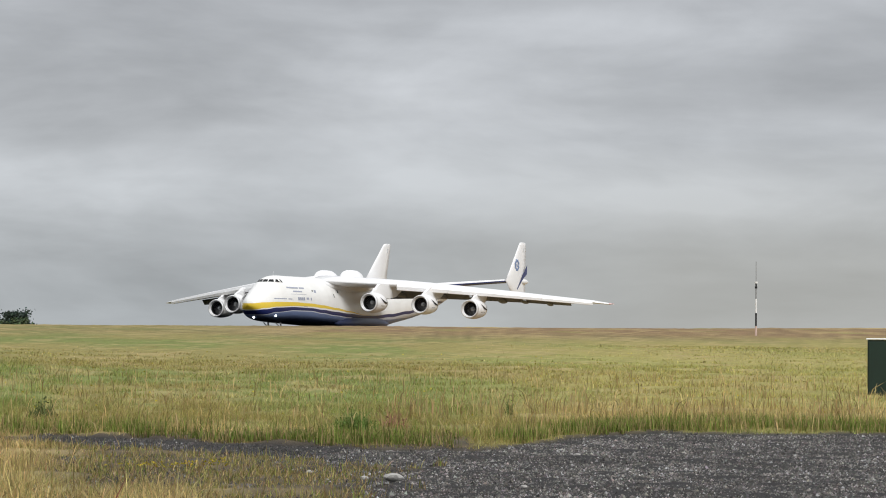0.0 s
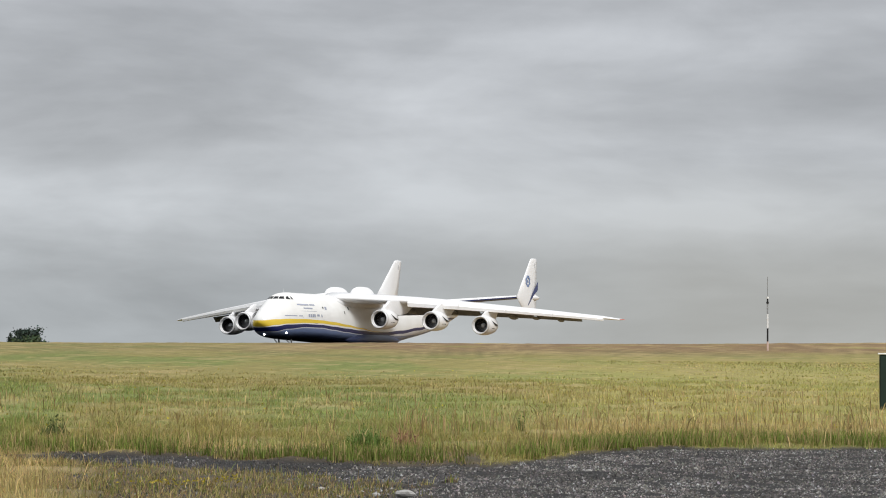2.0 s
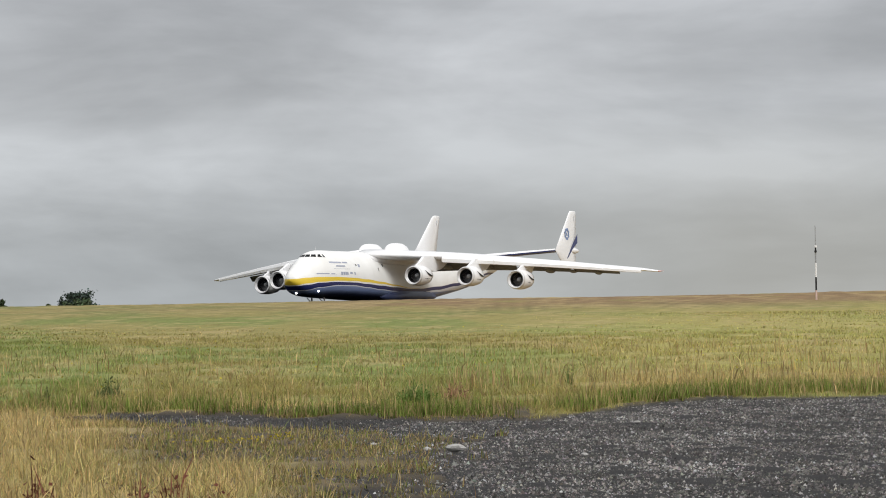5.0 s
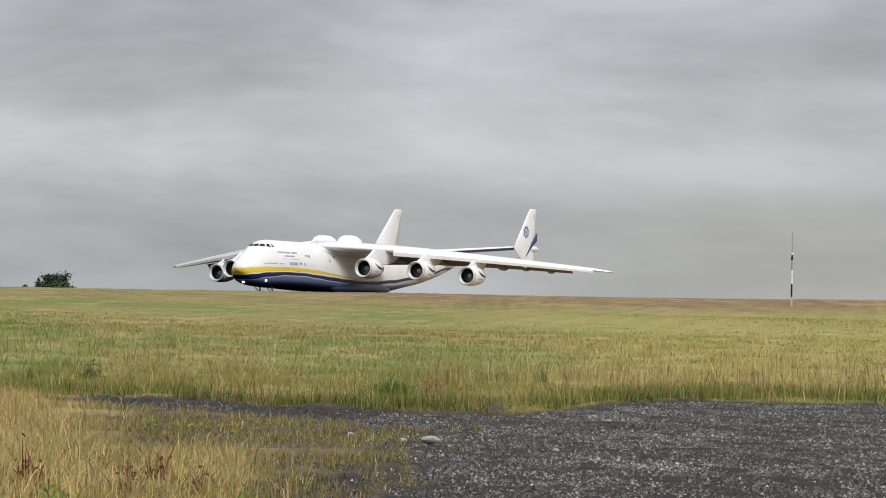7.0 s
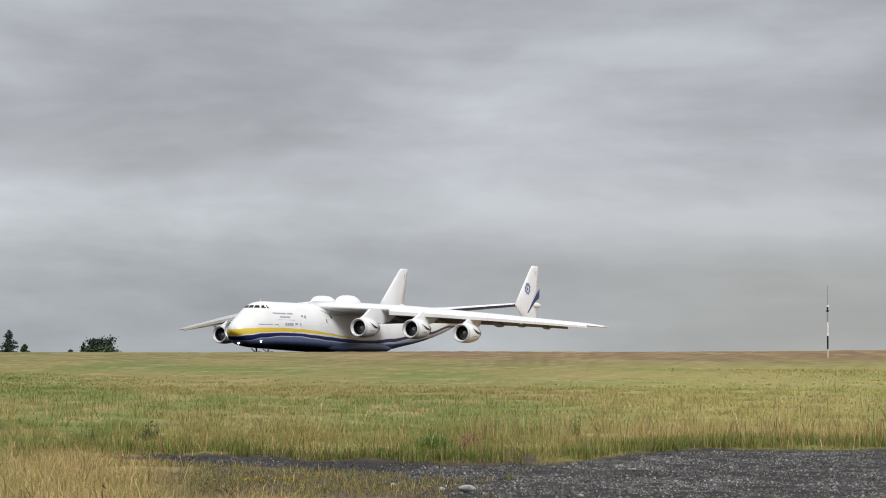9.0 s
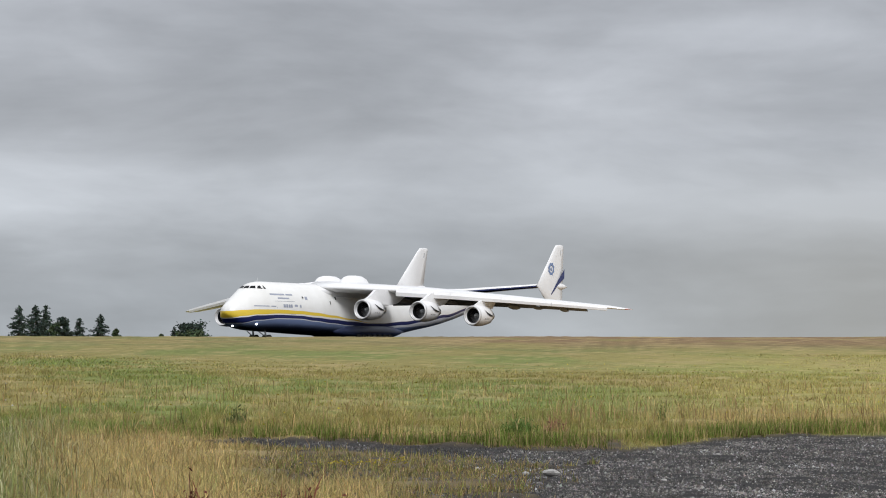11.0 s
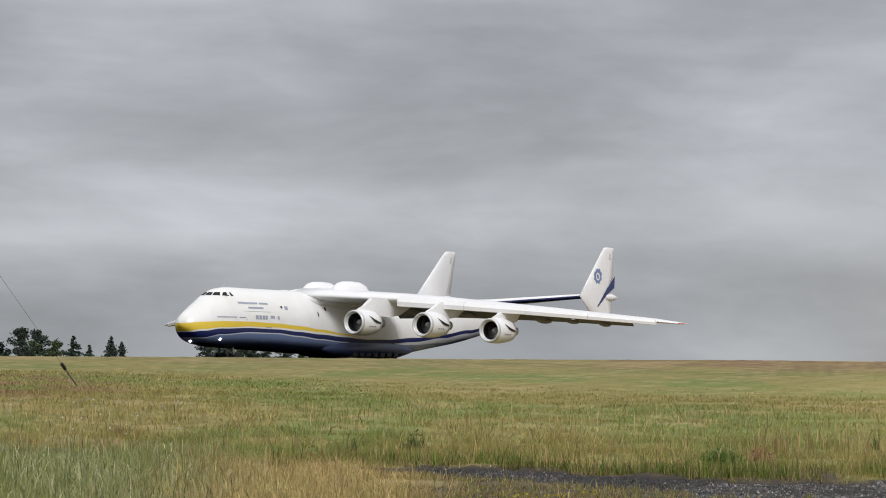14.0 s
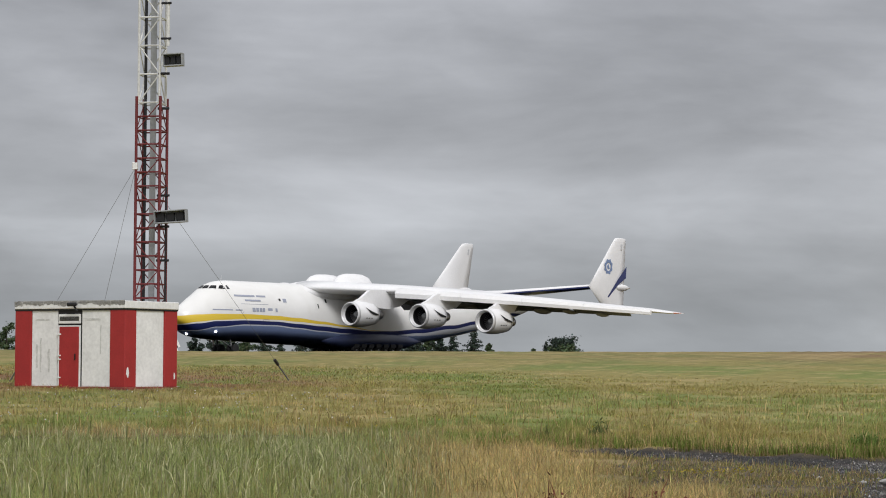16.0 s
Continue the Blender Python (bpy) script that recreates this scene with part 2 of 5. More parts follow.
def box(bm, lo, hi, bevel=0.0, m=None):
    r = bmesh.ops.create_cube(bm, size=1.0)
    vs = r["verts"]
    for v in vs:
        v.co = Vector([lo[k] + (v.co[k] + 0.5) * (hi[k] - lo[k]) for k in range(3)])
    if bevel:
        es = list({e for v in vs for e in v.link_edges})
        q = bmesh.ops.bevel(bm, geom=es, offset=bevel, segments=1, affect="EDGES")
        vs = list({v for f in q["faces"] for v in f.verts} | {v for v in vs if v.is_valid})
    if m is not None:
        for v in vs:
            v.co = m @ v.co
    return bm


def rod(bm, a, b, r, r2=None, seg=6):
    """A straight bar from a to b."""
    a, b = Vector(a), Vector(b)
    d = b - a
    q = d.to_track_quat("Z", "Y").to_matrix().to_4x4()
    bmesh.ops.create_cone(bm, cap_ends=True, segments=seg, radius1=r, radius2=r if r2 is None else r2, depth=d.length,
                          matrix=Matrix.Translation((a + b) / 2) @ q)
    return bm


def loft(bm, rings, close=True, caps=True):
    """Skin over rings of equally many points."""
    vs = [[bm.verts.new(p) for p in r] for r in rings]
    k = len(vs[0])
    for a, b in zip(vs, vs[1:]):
        for i in range(k if close else k - 1):
            bm.faces.new((a[i], a[(i + 1) % k], b[(i + 1) % k], b[i]))
    if caps:
        bm.faces.new(vs[0])
        bm.faces.new(vs[-1])
    return bm


def smoothstep(a, b, v):
    t = np.clip((np.asarray(v, float) - a) / (b - a), 0, 1)
    return t * t * (3 - 2 * t)


# ---- ground ----
RISE_R = [0, 30, 45, 66, 110, 140, 170, 200, 240, 6000]
RISE_Z = [0, 0, 0.20, 0.74, 1.54, 2.02, 2.45, 2.5, 2.45, 2.45]


def rise(r):
    """Height of the field by the distance from the gravel pull-in: level, then a long low swell, and the airfield beyond."""
    r = np.asarray(r, float)
    return sum(np.interp(r * k, RISE_R, RISE_Z) for k in (0.96, 0.98, 1.0, 1.02, 1.04)) / 5


def swell(x, y):
    """The crest stands a little higher towards the far end of the field."""
    return 0.28 * smoothstep(6, 17, np.degrees(np.arctan2(x, y))) * (y > 0) * smoothstep(125, 185, np.hypot(x, y))


def waves(x, y, size, seed):
    """Smooth random field of about -1 to 1 with features of that size."""
    g = np.random.RandomState(seed)
    v = np.zeros_like(x, dtype=float)
    for _ in range(9):
        a, f, p = g.uniform(0, 6.283), g.uniform(0.5, 1.5) / size, g.uniform(0, 6.283)
        v += np.sin((x * math.cos(a) + y * math.sin(a)) * f * 6.283 + p)
    return v / 3.0


# gravel track: bearing in degrees against the far and the near edge's distance in metres
FAR_EDGE = [(-1.0, 35.6), (2.2, 36.6), (6.0, 34.9), (8.8, 33.9), (12.3, 33.5), (14.4, 36.6), (16.4, 38.6), (22.3, 39.2), (60, 40)]
NEAR_EDGE = [(-1.0, 35.6), (1.8, 34.3), (4.6, 32.2), (8.8, 30.2)]
SIDE_EDGE = [(2.0, 4.0), (18.7, 7.3), (24, 8.7), (26.6, 9.6), (30.2, 8.8)]


def on_gravel(x, y):
    """1 on the gravel, 0 off it, soft over the ragged edge."""
    r, az = np.hypot(x, y), np.degrees(np.arctan2(x, y))
    wob = waves(x, y, 1.6, 5) * 0.22 + waves(x, y, 0.5, 6) * 0.12
    far = np.interp(az, *zip(*FAR_EDGE)) - r + wob
    near = r - np.interp(az, *zip(*NEAR_EDGE)) + wob
    side = (az - np.interp(r, *zip(*SIDE_EDGE))) * r * 0.01745 + waves(x, y, 1.4, 7) * 0.5 + waves(x, y, 0.4, 8) * 0.3
    inside = np.minimum(far, np.maximum(near, side * 0.35))
    inside = np.where(az < -1, -1, inside)
    return smoothstep(-0.06, 0.16, inside)


GREEN, LUSH, STRAW, RUST, OLIVE, GREYGREEN, DIRT = (np.array(c) for c in (
    (0.150, 0.175, 0.050), (0.162, 0.186, 0.055), (0.40, 0.31, 0.145), (0.20, 0.125, 0.07), (0.215, 0.187, 0.066), (0.20, 0.22, 0.082), (0.060, 0.058, 0.058)))


def field_colour(x, y):
    """Growth of the meadow: lush in the hollow, straw by the track, rusty sorrel up the swell."""
    r, az = np.hypot(x, y), np.degrees(np.arctan2(x, y))
    k = lambda v: np.asarray(v)[..., None]
    big, mid, small = waves(x, y * 0.35, 9, 1), waves(x, y * 0.5, 3.2, 2), waves(x, y, 0.9, 3)
    c = k(np.ones_like(r)) * OLIVE
    c = c + (GREEN - OLIVE) * k(smoothstep(-0.5, 0.7, big + 0.4 * mid))
    lush = smoothstep(41, 45, r) * (1 - smoothstep(52, 64, r)) * smoothstep(-6, 3, az)
    c = c + (LUSH - c) * k(lush * smoothstep(-0.8, 0.4, mid + 0.5 * big))
    rust = smoothstep(88, 150, r) * smoothstep(-0.6, 0.7, big + 0.3 * mid + smoothstep(105, 160, r) * 1.2)
    c = c + (RUST - c) * k(rust * (0.3 + 0.6 * smoothstep(3, 10, az)))
    pale = smoothstep(95, 170, r) * smoothstep(0.5, 1.1, waves(x * 0.5, y * 0.25, 7, 9))
    c = c + (STRAW - c) * k(pale * (0.3 + 0.4 * smoothstep(5, 12, az)))
    sere = smoothstep(9, 17, az) * smoothstep(41, 48, r) * (1 - smoothstep(100, 130, r))
    c = c + (np.array((0.30, 0.265, 0.09)) - c) * k(sere * 0.65)
    mix = smoothstep(0.35, 1.0, mid + 0.5 * small) * smoothstep(38, 42, r) * 0.55
    c = c + (STRAW * 0.8 - c) * k(mix)
    fringe = smoothstep(40.5, 42.5, r) * (1 - smoothstep(45, 49, r)) * smoothstep(12, 15, az)
    c = c + (STRAW * 0.9 - c) * k(fringe * 0.6)
    dry = (1 - smoothstep(36, 40, r)) * smoothstep(-6.0, -1.5, az + 1.5 * waves(x, y, 3, 4)) * (1 - smoothstep(8.5, 10.5, az))
    c = c + (STRAW - c) * k(dry * (0.62 + 0.3 * smoothstep(-0.6, 0.6, mid)))
    cool = (1 - smoothstep(34, 43, r)) * (1 - smoothstep(-6.0, -1.5, az + 1.5 * waves(x, y, 3, 4)))
    c = c + (GREYGREEN - c) * k(cool * 0.75)
    rusty = smoothstep(62, 70, r) * (1 - smoothstep(88, 100, r)) * (1 - smoothstep(-8, -4, az)) * smoothstep(-0.5, 0.5, mid)
    c = c + (RUST - c) * k(rusty * 0.95)
    bare = np.maximum(smoothstep(1.0, 3.5, az) * smoothstep(22, 27, r), smoothstep(5.0, 7.0, az)) * (r < 36) * (az < 12)
    mott = np.clip(0.5 + 0.45 * waves(x, y, 0.45, 15) + 0.35 * waves(x, y * 0.6, 1.4, 16), 0, 1)
    earth = np.array((0.055, 0.048, 0.042)) + (np.array((0.15, 0.115, 0.065)) - np.array((0.055, 0.048, 0.042))) * k(mott)
    c = c + (earth - c) * k(bare * 0.92)
    old = smoothstep(39.9, 40.6, r) * (1 - smoothstep(42.5, 44.5, r)) * (1 - smoothstep(-6, -4, az)) * smoothstep(-0.9, 0.3, mid)
    c = c + ((STRAW + RUST) * 0.45 - c) * k(old * 0.8)
    c = c + (np.array((0.075, 0.05, 0.035)) - c) * k(0.85 * furrow(x, y))
    return np.clip(c * k(1 + 0.12 * small), 0.01, 1)


def furrow(x, y):
    """A bare strip through the grass on the cabin's side."""
    r, az = np.hypot(x, y) + 0.25 * waves(x, y, 1.5, 17), np.degrees(np.arctan2(x, y))
    return smoothstep(39.0, 39.4, r) * (1 - smoothstep(40.2, 40.6, r)) * (1 - smoothstep(-5.5, -4.0, az + 0.6 * waves(x, y, 2, 18)))


def paint(me, cols):
    at = me.color_attributes.new("tint", "FLOAT_COLOR", "POINT")
    at.data.foreach_set("color", np.concatenate([cols, np.ones((len(cols), 1))], 1).astype(np.float32).ravel())


def sheet(name, verts, faces, cols, mat):
    me = bpy.data.meshes.new(name)
    verts, faces = np.asarray(verts, np.float32), np.asarray(faces, np.int32)
    k = faces.shape[1]
    me.vertices.add(len(verts))
    me.vertices.foreach_set("co", verts.ravel())
    me.loops.add(faces.size)
    me.loops.foreach_set("vertex_index", faces.ravel())
    me.polygons.add(len(faces))
    me.polygons.foreach_set("loop_start", np.arange(len(faces), dtype=np.int32) * k)
    me.polygons.foreach_set("loop_total", np.full(len(faces), k, np.int32))
    me.update(calc_edges=True)
    me.validate()
    if cols is not None:
        paint(me, cols)
    me.materials.append(mat)
    return new(name, me)


def build_ground():
    rr = np.concatenate([[0.01], np.linspace(1.5, 16, 14), np.arange(16.2, 48, 0.2), np.arange(48, 110, 0.6), np.arange(110, 215, 1.5), np.geomspace(215, 6000, 40)])
    fine = np.arange(-20, 30.01, 0.2)
    coarse = np.arange(34, 340, 4.0)
    az = np.radians(np.concatenate([fine, coarse]))
    R, A = np.meshgrid(rr, az, indexing="ij")
    X, Y = R * np.sin(A), R * np.cos(A)
    G = on_gravel(X, Y)
    Z = rise(R) + waves(X, Y, 2.2, 11) * 0.025 * (1 - G) * smoothstep(6, 20, R) + waves(X, Y, 0.7, 12) * 0.012
    Z += swell(X, Y)
    Z += smoothstep(60, 110, R) * waves(X, Y, 60, 13) * 0.10
    Z -= 0.04 * G
    # soil tint scaled by distance: darker inside 34 m and again past 70 m
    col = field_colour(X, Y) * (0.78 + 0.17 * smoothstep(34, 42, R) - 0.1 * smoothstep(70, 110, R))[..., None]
    near_edge = np.clip(np.roll(G, 1, 0) + np.roll(G, -1, 0), 0, 1)[..., None]
    col = col + (np.array((0.07, 0.058, 0.042)) - col) * near_edge * 0.8
    col = col + (DIRT * 0.4 - col) * G[..., None]
    nr, na = R.shape
    i, j = np.meshgrid(np.arange(nr - 1), np.arange(na), indexing="ij")
    a, b = i * na + j, i * na + (j + 1) % na
    faces = np.stack([a, b, b + na, a + na], -1).reshape(-1, 4)
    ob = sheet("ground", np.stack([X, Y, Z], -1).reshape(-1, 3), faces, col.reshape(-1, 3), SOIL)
    for p in ob.data.polygons:
        p.use_smooth = True
    return tagged(ob, "grassy airfield meadow rising gently to a low crest", "ground", kind="structure")


ground = build_ground()


def ground_z(x, y):
    return float(rise(math.hypot(x, y)))


def build_runway():
    """Asphalt strip beyond the crest, along which the aircraft rolls."""
    bm = bmesh.new()
    c, s = math.cos(radians(HEADING)), math.sin(radians(HEADING))
    for a in (-700, 700):
        for w in (-32, 32):
            bm.verts.new((-10 + c * a - s * w, 330 + s * a + c * w, 2.54))
    v = list(bm.verts)
    bm.faces.new((v[0], v[1], v[3], v[2]))
    bmesh.ops.solidify(bm, geom=bm.faces[:], thickness=0.2)
    # keep only what lies beyond the crest
    bmesh.ops.bisect_plane(bm, geom=bm.verts[:] + bm.edges[:] + bm.faces[:], plane_co=(0, 246, 0), plane_no=(0.1, 1, 0), clear_inner=True)
    tagged(part("runway", bm, ASPHALT), "grey asphalt runway beyond the grass crest", "runway", kind="structure")


HEADING = 232.80
build_runway()

# ---- the aircraft ----
def spline(xs, ys, v):
    """Smooth curve through given points."""
    xs, ys = np.asarray(xs, float), np.asarray(ys, float)
    d = np.gradient(ys, xs)
    k = int(np.clip(np.searchsorted(xs, v) - 1, 0, len(xs) - 2))
    h = xs[k + 1] - xs[k]
    t = float(np.clip((v - xs[k]) / h, 0, 1))
    return (ys[k] * (1 + 2 * t) * (1 - t) ** 2 + h * d[k] * t * (1 - t) ** 2 + ys[k + 1] * t * t * (3 - 2 * t) + h * d[k + 1] * t * t * (t - 1))


# distance behind the nose, height of the crown and of the keel, half width
BODY = [(0.0, 5.55, 5.15, 0.15), (0.25, 6.0, 4.75, 0.75), (0.8, 6.55, 4.2, 1.35), (1.8, 7.2, 3.4, 1.95), (3.0, 7.95, 2.95, 2.45), (4.2, 8.65, 2.72, 2.78), (5.2, 9.3, 2.6, 3.0),
        (6.2, 9.8, 2.52, 3.2), (7.4, 10.14, 2.46, 3.36), (9.2, 10.3, 2.38, 3.5), (12, 10.3, 2.28, 3.62), (18, 10.3, 2.05, 3.65), (26, 10.3, 1.8, 3.65), (36, 10.3, 1.6, 3.65), (43, 10.3, 1.62, 3.65), (47, 10.3, 2.0, 3.6),
        (54, 10.3, 2.9, 3.35), (62, 10.3, 3.95, 2.85), (70, 10.2, 5.5, 2.2), (76, 10.0, 7.0, 1.5), (80, 9.7, 8.1, 0.8), (82, 9.4, 8.7, 0.25)]


def body_ring(a, count=40, grow=0.0):
    bx = [b[0] for b in BODY]
    top, keel, half = (spline(bx, [b[k] for b in BODY], a) for k in (1, 2, 3))
    mid, out = keel + (top - keel) * 0.40, []
    for k in range(count):
        t = 2 * math.pi * k / count
        c, s = math.cos(t), math.sin(t)
        n = 2.25 if s > 0 else 2.7
        y = half * math.copysign(abs(c) ** (2 / n), c)
        z = (top - mid if s > 0 else mid - keel) * math.copysign(abs(s) ** (2 / n), s)
        if s > 0:
            y *= 1 - 0.16 * s ** 1.5
        out.append((-a, y * (1 + grow), mid + z * (1 + grow)))
    return out


def side_y(a, z):
    """Half width of the body at that height."""
    best = min((p for p in body_ring(a, 240) if p[1] > 0), key=lambda p: abs(p[2] - z))
    return best[1]


AIRFOIL = [(0, 0), (0.012, 0.018), (0.05, 0.042), (0.15, 0.062), (0.32, 0.07), (0.55, 0.056), (0.8, 0.026), (1.0, 0.002), (1.0, -0.002), (0.8, -0.022), (0.55, -0.042), (0.3, -0.052), (0.12, -0.044), (0.04, -0.028), (0.01, -0.012)]


def foil(lead, chord, y, z, thick=1.0, twist=0.0):
    """A wing section: leading edge at lead metres behind the nose."""
    return [(-(lead + u * chord), y, z + v * chord * thick - twist * u * chord) for u, v in AIRFOIL]


# out along the span: leading edge, chord, height of the leading edge, thickness
WING = [(0.0, 23.0, 17.0, 9.75, 0.95), (3.4, 24.6, 15.6, 9.65, 0.95), (13.0, 29.0, 12.2, 9.25, 1.0), (17.0, 31.2, 11.0, 9.0, 1.0), (30.0, 39.2, 7.6, 7.85, 1.0), (42.2, 46.7, 4.9, 6.65, 0.95), (44.5, 48.1, 3.9, 6.38, 0.7), (45.1, 49.2, 2.4, 6.33, 0.5)]


def wing_at(y):
    ys = [w[0] for w in WING]
    return [float(np.interp(y, ys, [w[k] for w in WING])) for k in (1, 2, 3, 4)]


def build_wing(plane, side):
    bm = bmesh.new()
    loft(bm, [foil(l, c, side * y, z, t) for y, l, c, z, t in WING])
    wing = part("wing", bm, WHITE, plane, "drooping swept white wing", smooth=True)
    # drooped slats along the leading edge
    cuts = [13.4, 21.0, 28.0, 35.0, 42.6]
    for a, b in zip(cuts, cuts[1:]):
        bm = bmesh.new()
        rings = []
        for y in (a + 0.02, b - 0.02):
            l, c, z, t = wing_at(y)
            h = 0.10 * c
            rings.append([(-(l + 0.10 * c), side * y, z + 0.052 * c), (-(l - 0.02 * c), side * y, z + 0.03 * c), (-(l - 0.055 * c), side * y, z - 0.02 * c - 0.05), (-(l - 0.05 * c), side * y, z - 0.06 * c - 0.2), (-(l + 0.0 * c), side * y, z - 0.065 * c - 0.22), (-(l + 0.05 * c), side * y, z - 0.04 * c - 0.1)])
        loft(bm, rings)
        part("slat", bm, WHITE, wing)
    # flaps set down behind the trailing edge; wing shade is put into their grey
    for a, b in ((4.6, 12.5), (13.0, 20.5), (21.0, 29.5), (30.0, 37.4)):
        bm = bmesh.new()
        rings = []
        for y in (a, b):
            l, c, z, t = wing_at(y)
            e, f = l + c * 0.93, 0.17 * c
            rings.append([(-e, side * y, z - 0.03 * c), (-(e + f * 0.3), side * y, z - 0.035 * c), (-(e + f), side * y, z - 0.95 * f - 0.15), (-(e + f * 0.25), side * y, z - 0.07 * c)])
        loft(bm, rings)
        part("flap", bm, FAIRING_FLAP_SHADE, wing, "lowered flap with shade put into its grey")
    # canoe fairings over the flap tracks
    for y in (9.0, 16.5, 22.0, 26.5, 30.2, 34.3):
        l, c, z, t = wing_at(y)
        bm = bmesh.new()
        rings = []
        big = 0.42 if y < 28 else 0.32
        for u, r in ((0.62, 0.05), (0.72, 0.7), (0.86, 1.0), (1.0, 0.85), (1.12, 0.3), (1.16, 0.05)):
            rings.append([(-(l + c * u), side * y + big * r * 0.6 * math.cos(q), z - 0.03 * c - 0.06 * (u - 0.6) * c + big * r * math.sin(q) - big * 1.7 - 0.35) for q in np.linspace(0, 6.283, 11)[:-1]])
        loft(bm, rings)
        part("flap_fairing", bm, FAIRING_FLAP_SHADE, wing, smooth=True)
    bm = bmesh.new()
    rod(bm, (-48.9, side * 44.9, 6.36), (-49.8, side * 45.6, 6.36), 0.07, 0.02)
    part("navigation_light", bm, REDGLOW, wing, "red wingtip light")
    return wing


ENGINES = [(11.6, 21.2, 6.0), (18.4, 27.2, 5.8), (25.1, 33.1, 5.15)]


def build_engine(plane, y, lead, z):
    """A turbofan under the wing: fan cowl with a swept mark, fan, core, pylon."""
    eng = part("engine", spun(y, z, [(-lead - d, r) for d, r in ((0.55, 1.22), (0.12, 1.36), (0.0, 1.47), (0.12, 1.56), (0.6, 1.66), (1.6, 1.72), (2.8, 1.68), (4.0, 1.52), (4.75, 1.38), (4.7, 1.3), (4.0, 1.3))]), WHITE, plane, "white turbofan engine pod", smooth=True)
    part("intake_lip", spun(y, z, [(-lead - d, r) for d, r in ((0.6, 1.225), (0.1, 1.35), (-0.03, 1.48), (0.1, 1.575), (0.42, 1.645), (0.42, 1.62), (0.14, 1.54))]), LIP, eng, "pale metal intake lip", smooth=True)
    part("inlet_duct", spun(y, z, [(-lead - d, r) for d, r in ((0.58, 1.215), (1.3, 1.17), (1.62, 1.16), (1.64, 0.02))]), DARK, eng, smooth=True)
    part("spinner", spun(y, z, [(-lead - d, r) for d, r in ((0.95, 0.02), (1.1, 0.18), (1.4, 0.36), (1.62, 0.42))]), GREYWHITE, eng, smooth=True)
    bm = bmesh.new()
    for k in range(24):
        q = 2 * math.pi * k / 24
        d = Vector((0, math.cos(q), math.sin(q)))
        w = Vector((0, -math.sin(q), math.cos(q))) * 0.09
        o = Vector((-lead - 1.5, y, z))
        v = [bm.verts.new(p) for p in (o + d * 0.36 - w * 0.5, o + d * 1.15 - w, o + d * 1.15 + w + Vector((-0.14, 0, 0)), o + d * 0.36 + w * 0.5 + Vector((-0.14, 0, 0)))]
        bm.faces.new(v)
    part("fan", bm, STEEL, eng)
    part("core", spun(y, z, [(-lead - d, r) for d, r in ((4.0, 1.0), (4.8, 0.95), (5.9, 0.72), (6.5, 0.6), (6.45, 0.52), (5.8, 0.5))]), STEEL, eng, "bare metal exhaust core", smooth=True)
    part("exhaust_cone", spun(y, z, [(-lead - d, r) for d, r in ((5.8, 0.42), (6.6, 0.28), (7.3, 0.03))]), DARK, eng, smooth=True)
    l, c, wz, t = wing_at(abs(y))
    bm = bmesh.new()
    rings = []
    for a, lo, hi, w in ((lead + 0.9, 1.6, 1.75, 0.08), (lead + 2.2, 1.3, 2.15, 0.3), (lead + 4.0, 1.0, wz - z - 0.05, 0.36), (l + 0.6, 0.8, wz - z + 0.1, 0.38), (l + 3.2, 1.2, wz - z + 0.1, 0.34), (l + 0.55 * c, wz - z - 0.5, wz - z + 0.0, 0.08)):
        rings.append([(-a, y - w, z + lo), (-a, y + w, z + lo), (-a, y + w * 0.8, z + hi), (-a, y - w * 0.8, z + hi)])
    rings.sort(key=lambda r: -r[0][0])
    loft(bm, rings)
    part("pylon", bm, WHITE, eng)
    # dark swept mark and a row of small marks on either flank of the cowl
    for s in (-1, 1):
        bm = bmesh.new()
        pts = [(1.5, 0.55), (2.7, 0.22), (4.25, 0.02), (4.25, -0.1), (2.9, -0.02), (2.3, 0.12)]
        put = []
        for a, q in pts:
            r = float(np.interp(a, (0.6, 1.6, 2.8, 4.0, 4.75), (1.66, 1.72, 1.68, 1.52, 1.38))) + 0.08
            put.append(bm.verts.new((-lead - a, y + s * r * math.cos(q), z + r * math.sin(q))))
        bm.faces.new(put)
        bmesh.ops.triangulate(bm, faces=bm.faces[:])
        part("cowl_mark", bm, DARK, eng, "black swept marking")
    for k in range(3):
        a = lead + 1.5 + k * 0.55
        r = 1.74
        for s in (-1, 1):
            bm = bmesh.new()
            vs = [bm.verts.new((-aa, y + s * r * math.cos(q), z + r * math.sin(q))) for aa, q in ((a, -0.28), (a + 0.3, -0.28), (a + 0.3, -0.34), (a, -0.34))]
            bm.faces.new(vs)
            part("cowl_stencil", bm, DARK, eng)
    return eng


def spun(y, z, prof, seg=28):
    bm = bmesh.new()
    loft(bm, [[(x, y + r * math.cos(q), z + r * math.sin(q)) for q in np.linspace(0, 2 * math.pi, seg + 1)[:-1]] for x, r in prof], caps=False)
    return bm


def flank(bm, a0, a1, z0, z1, lift=0.03, slant=0.0, s=1):
    """A patch on one flank of the body."""
    n = max(2, int((a1 - a0) / 1.2) + 1)
    low, high = [], []
    for k in range(n):
        a = a0 + (a1 - a0) * k / (n - 1)
        low.append(bm.verts.new((-a, s * (side_y(a, z0) + lift), z0)))
        high.append(bm.verts.new((-(a + slant), s * (side_y(a, z1) + lift), z1)))
    for k in range(n - 1):
        bm.faces.new((low[k], low[k + 1], high[k + 1], high[k]))
    return bm


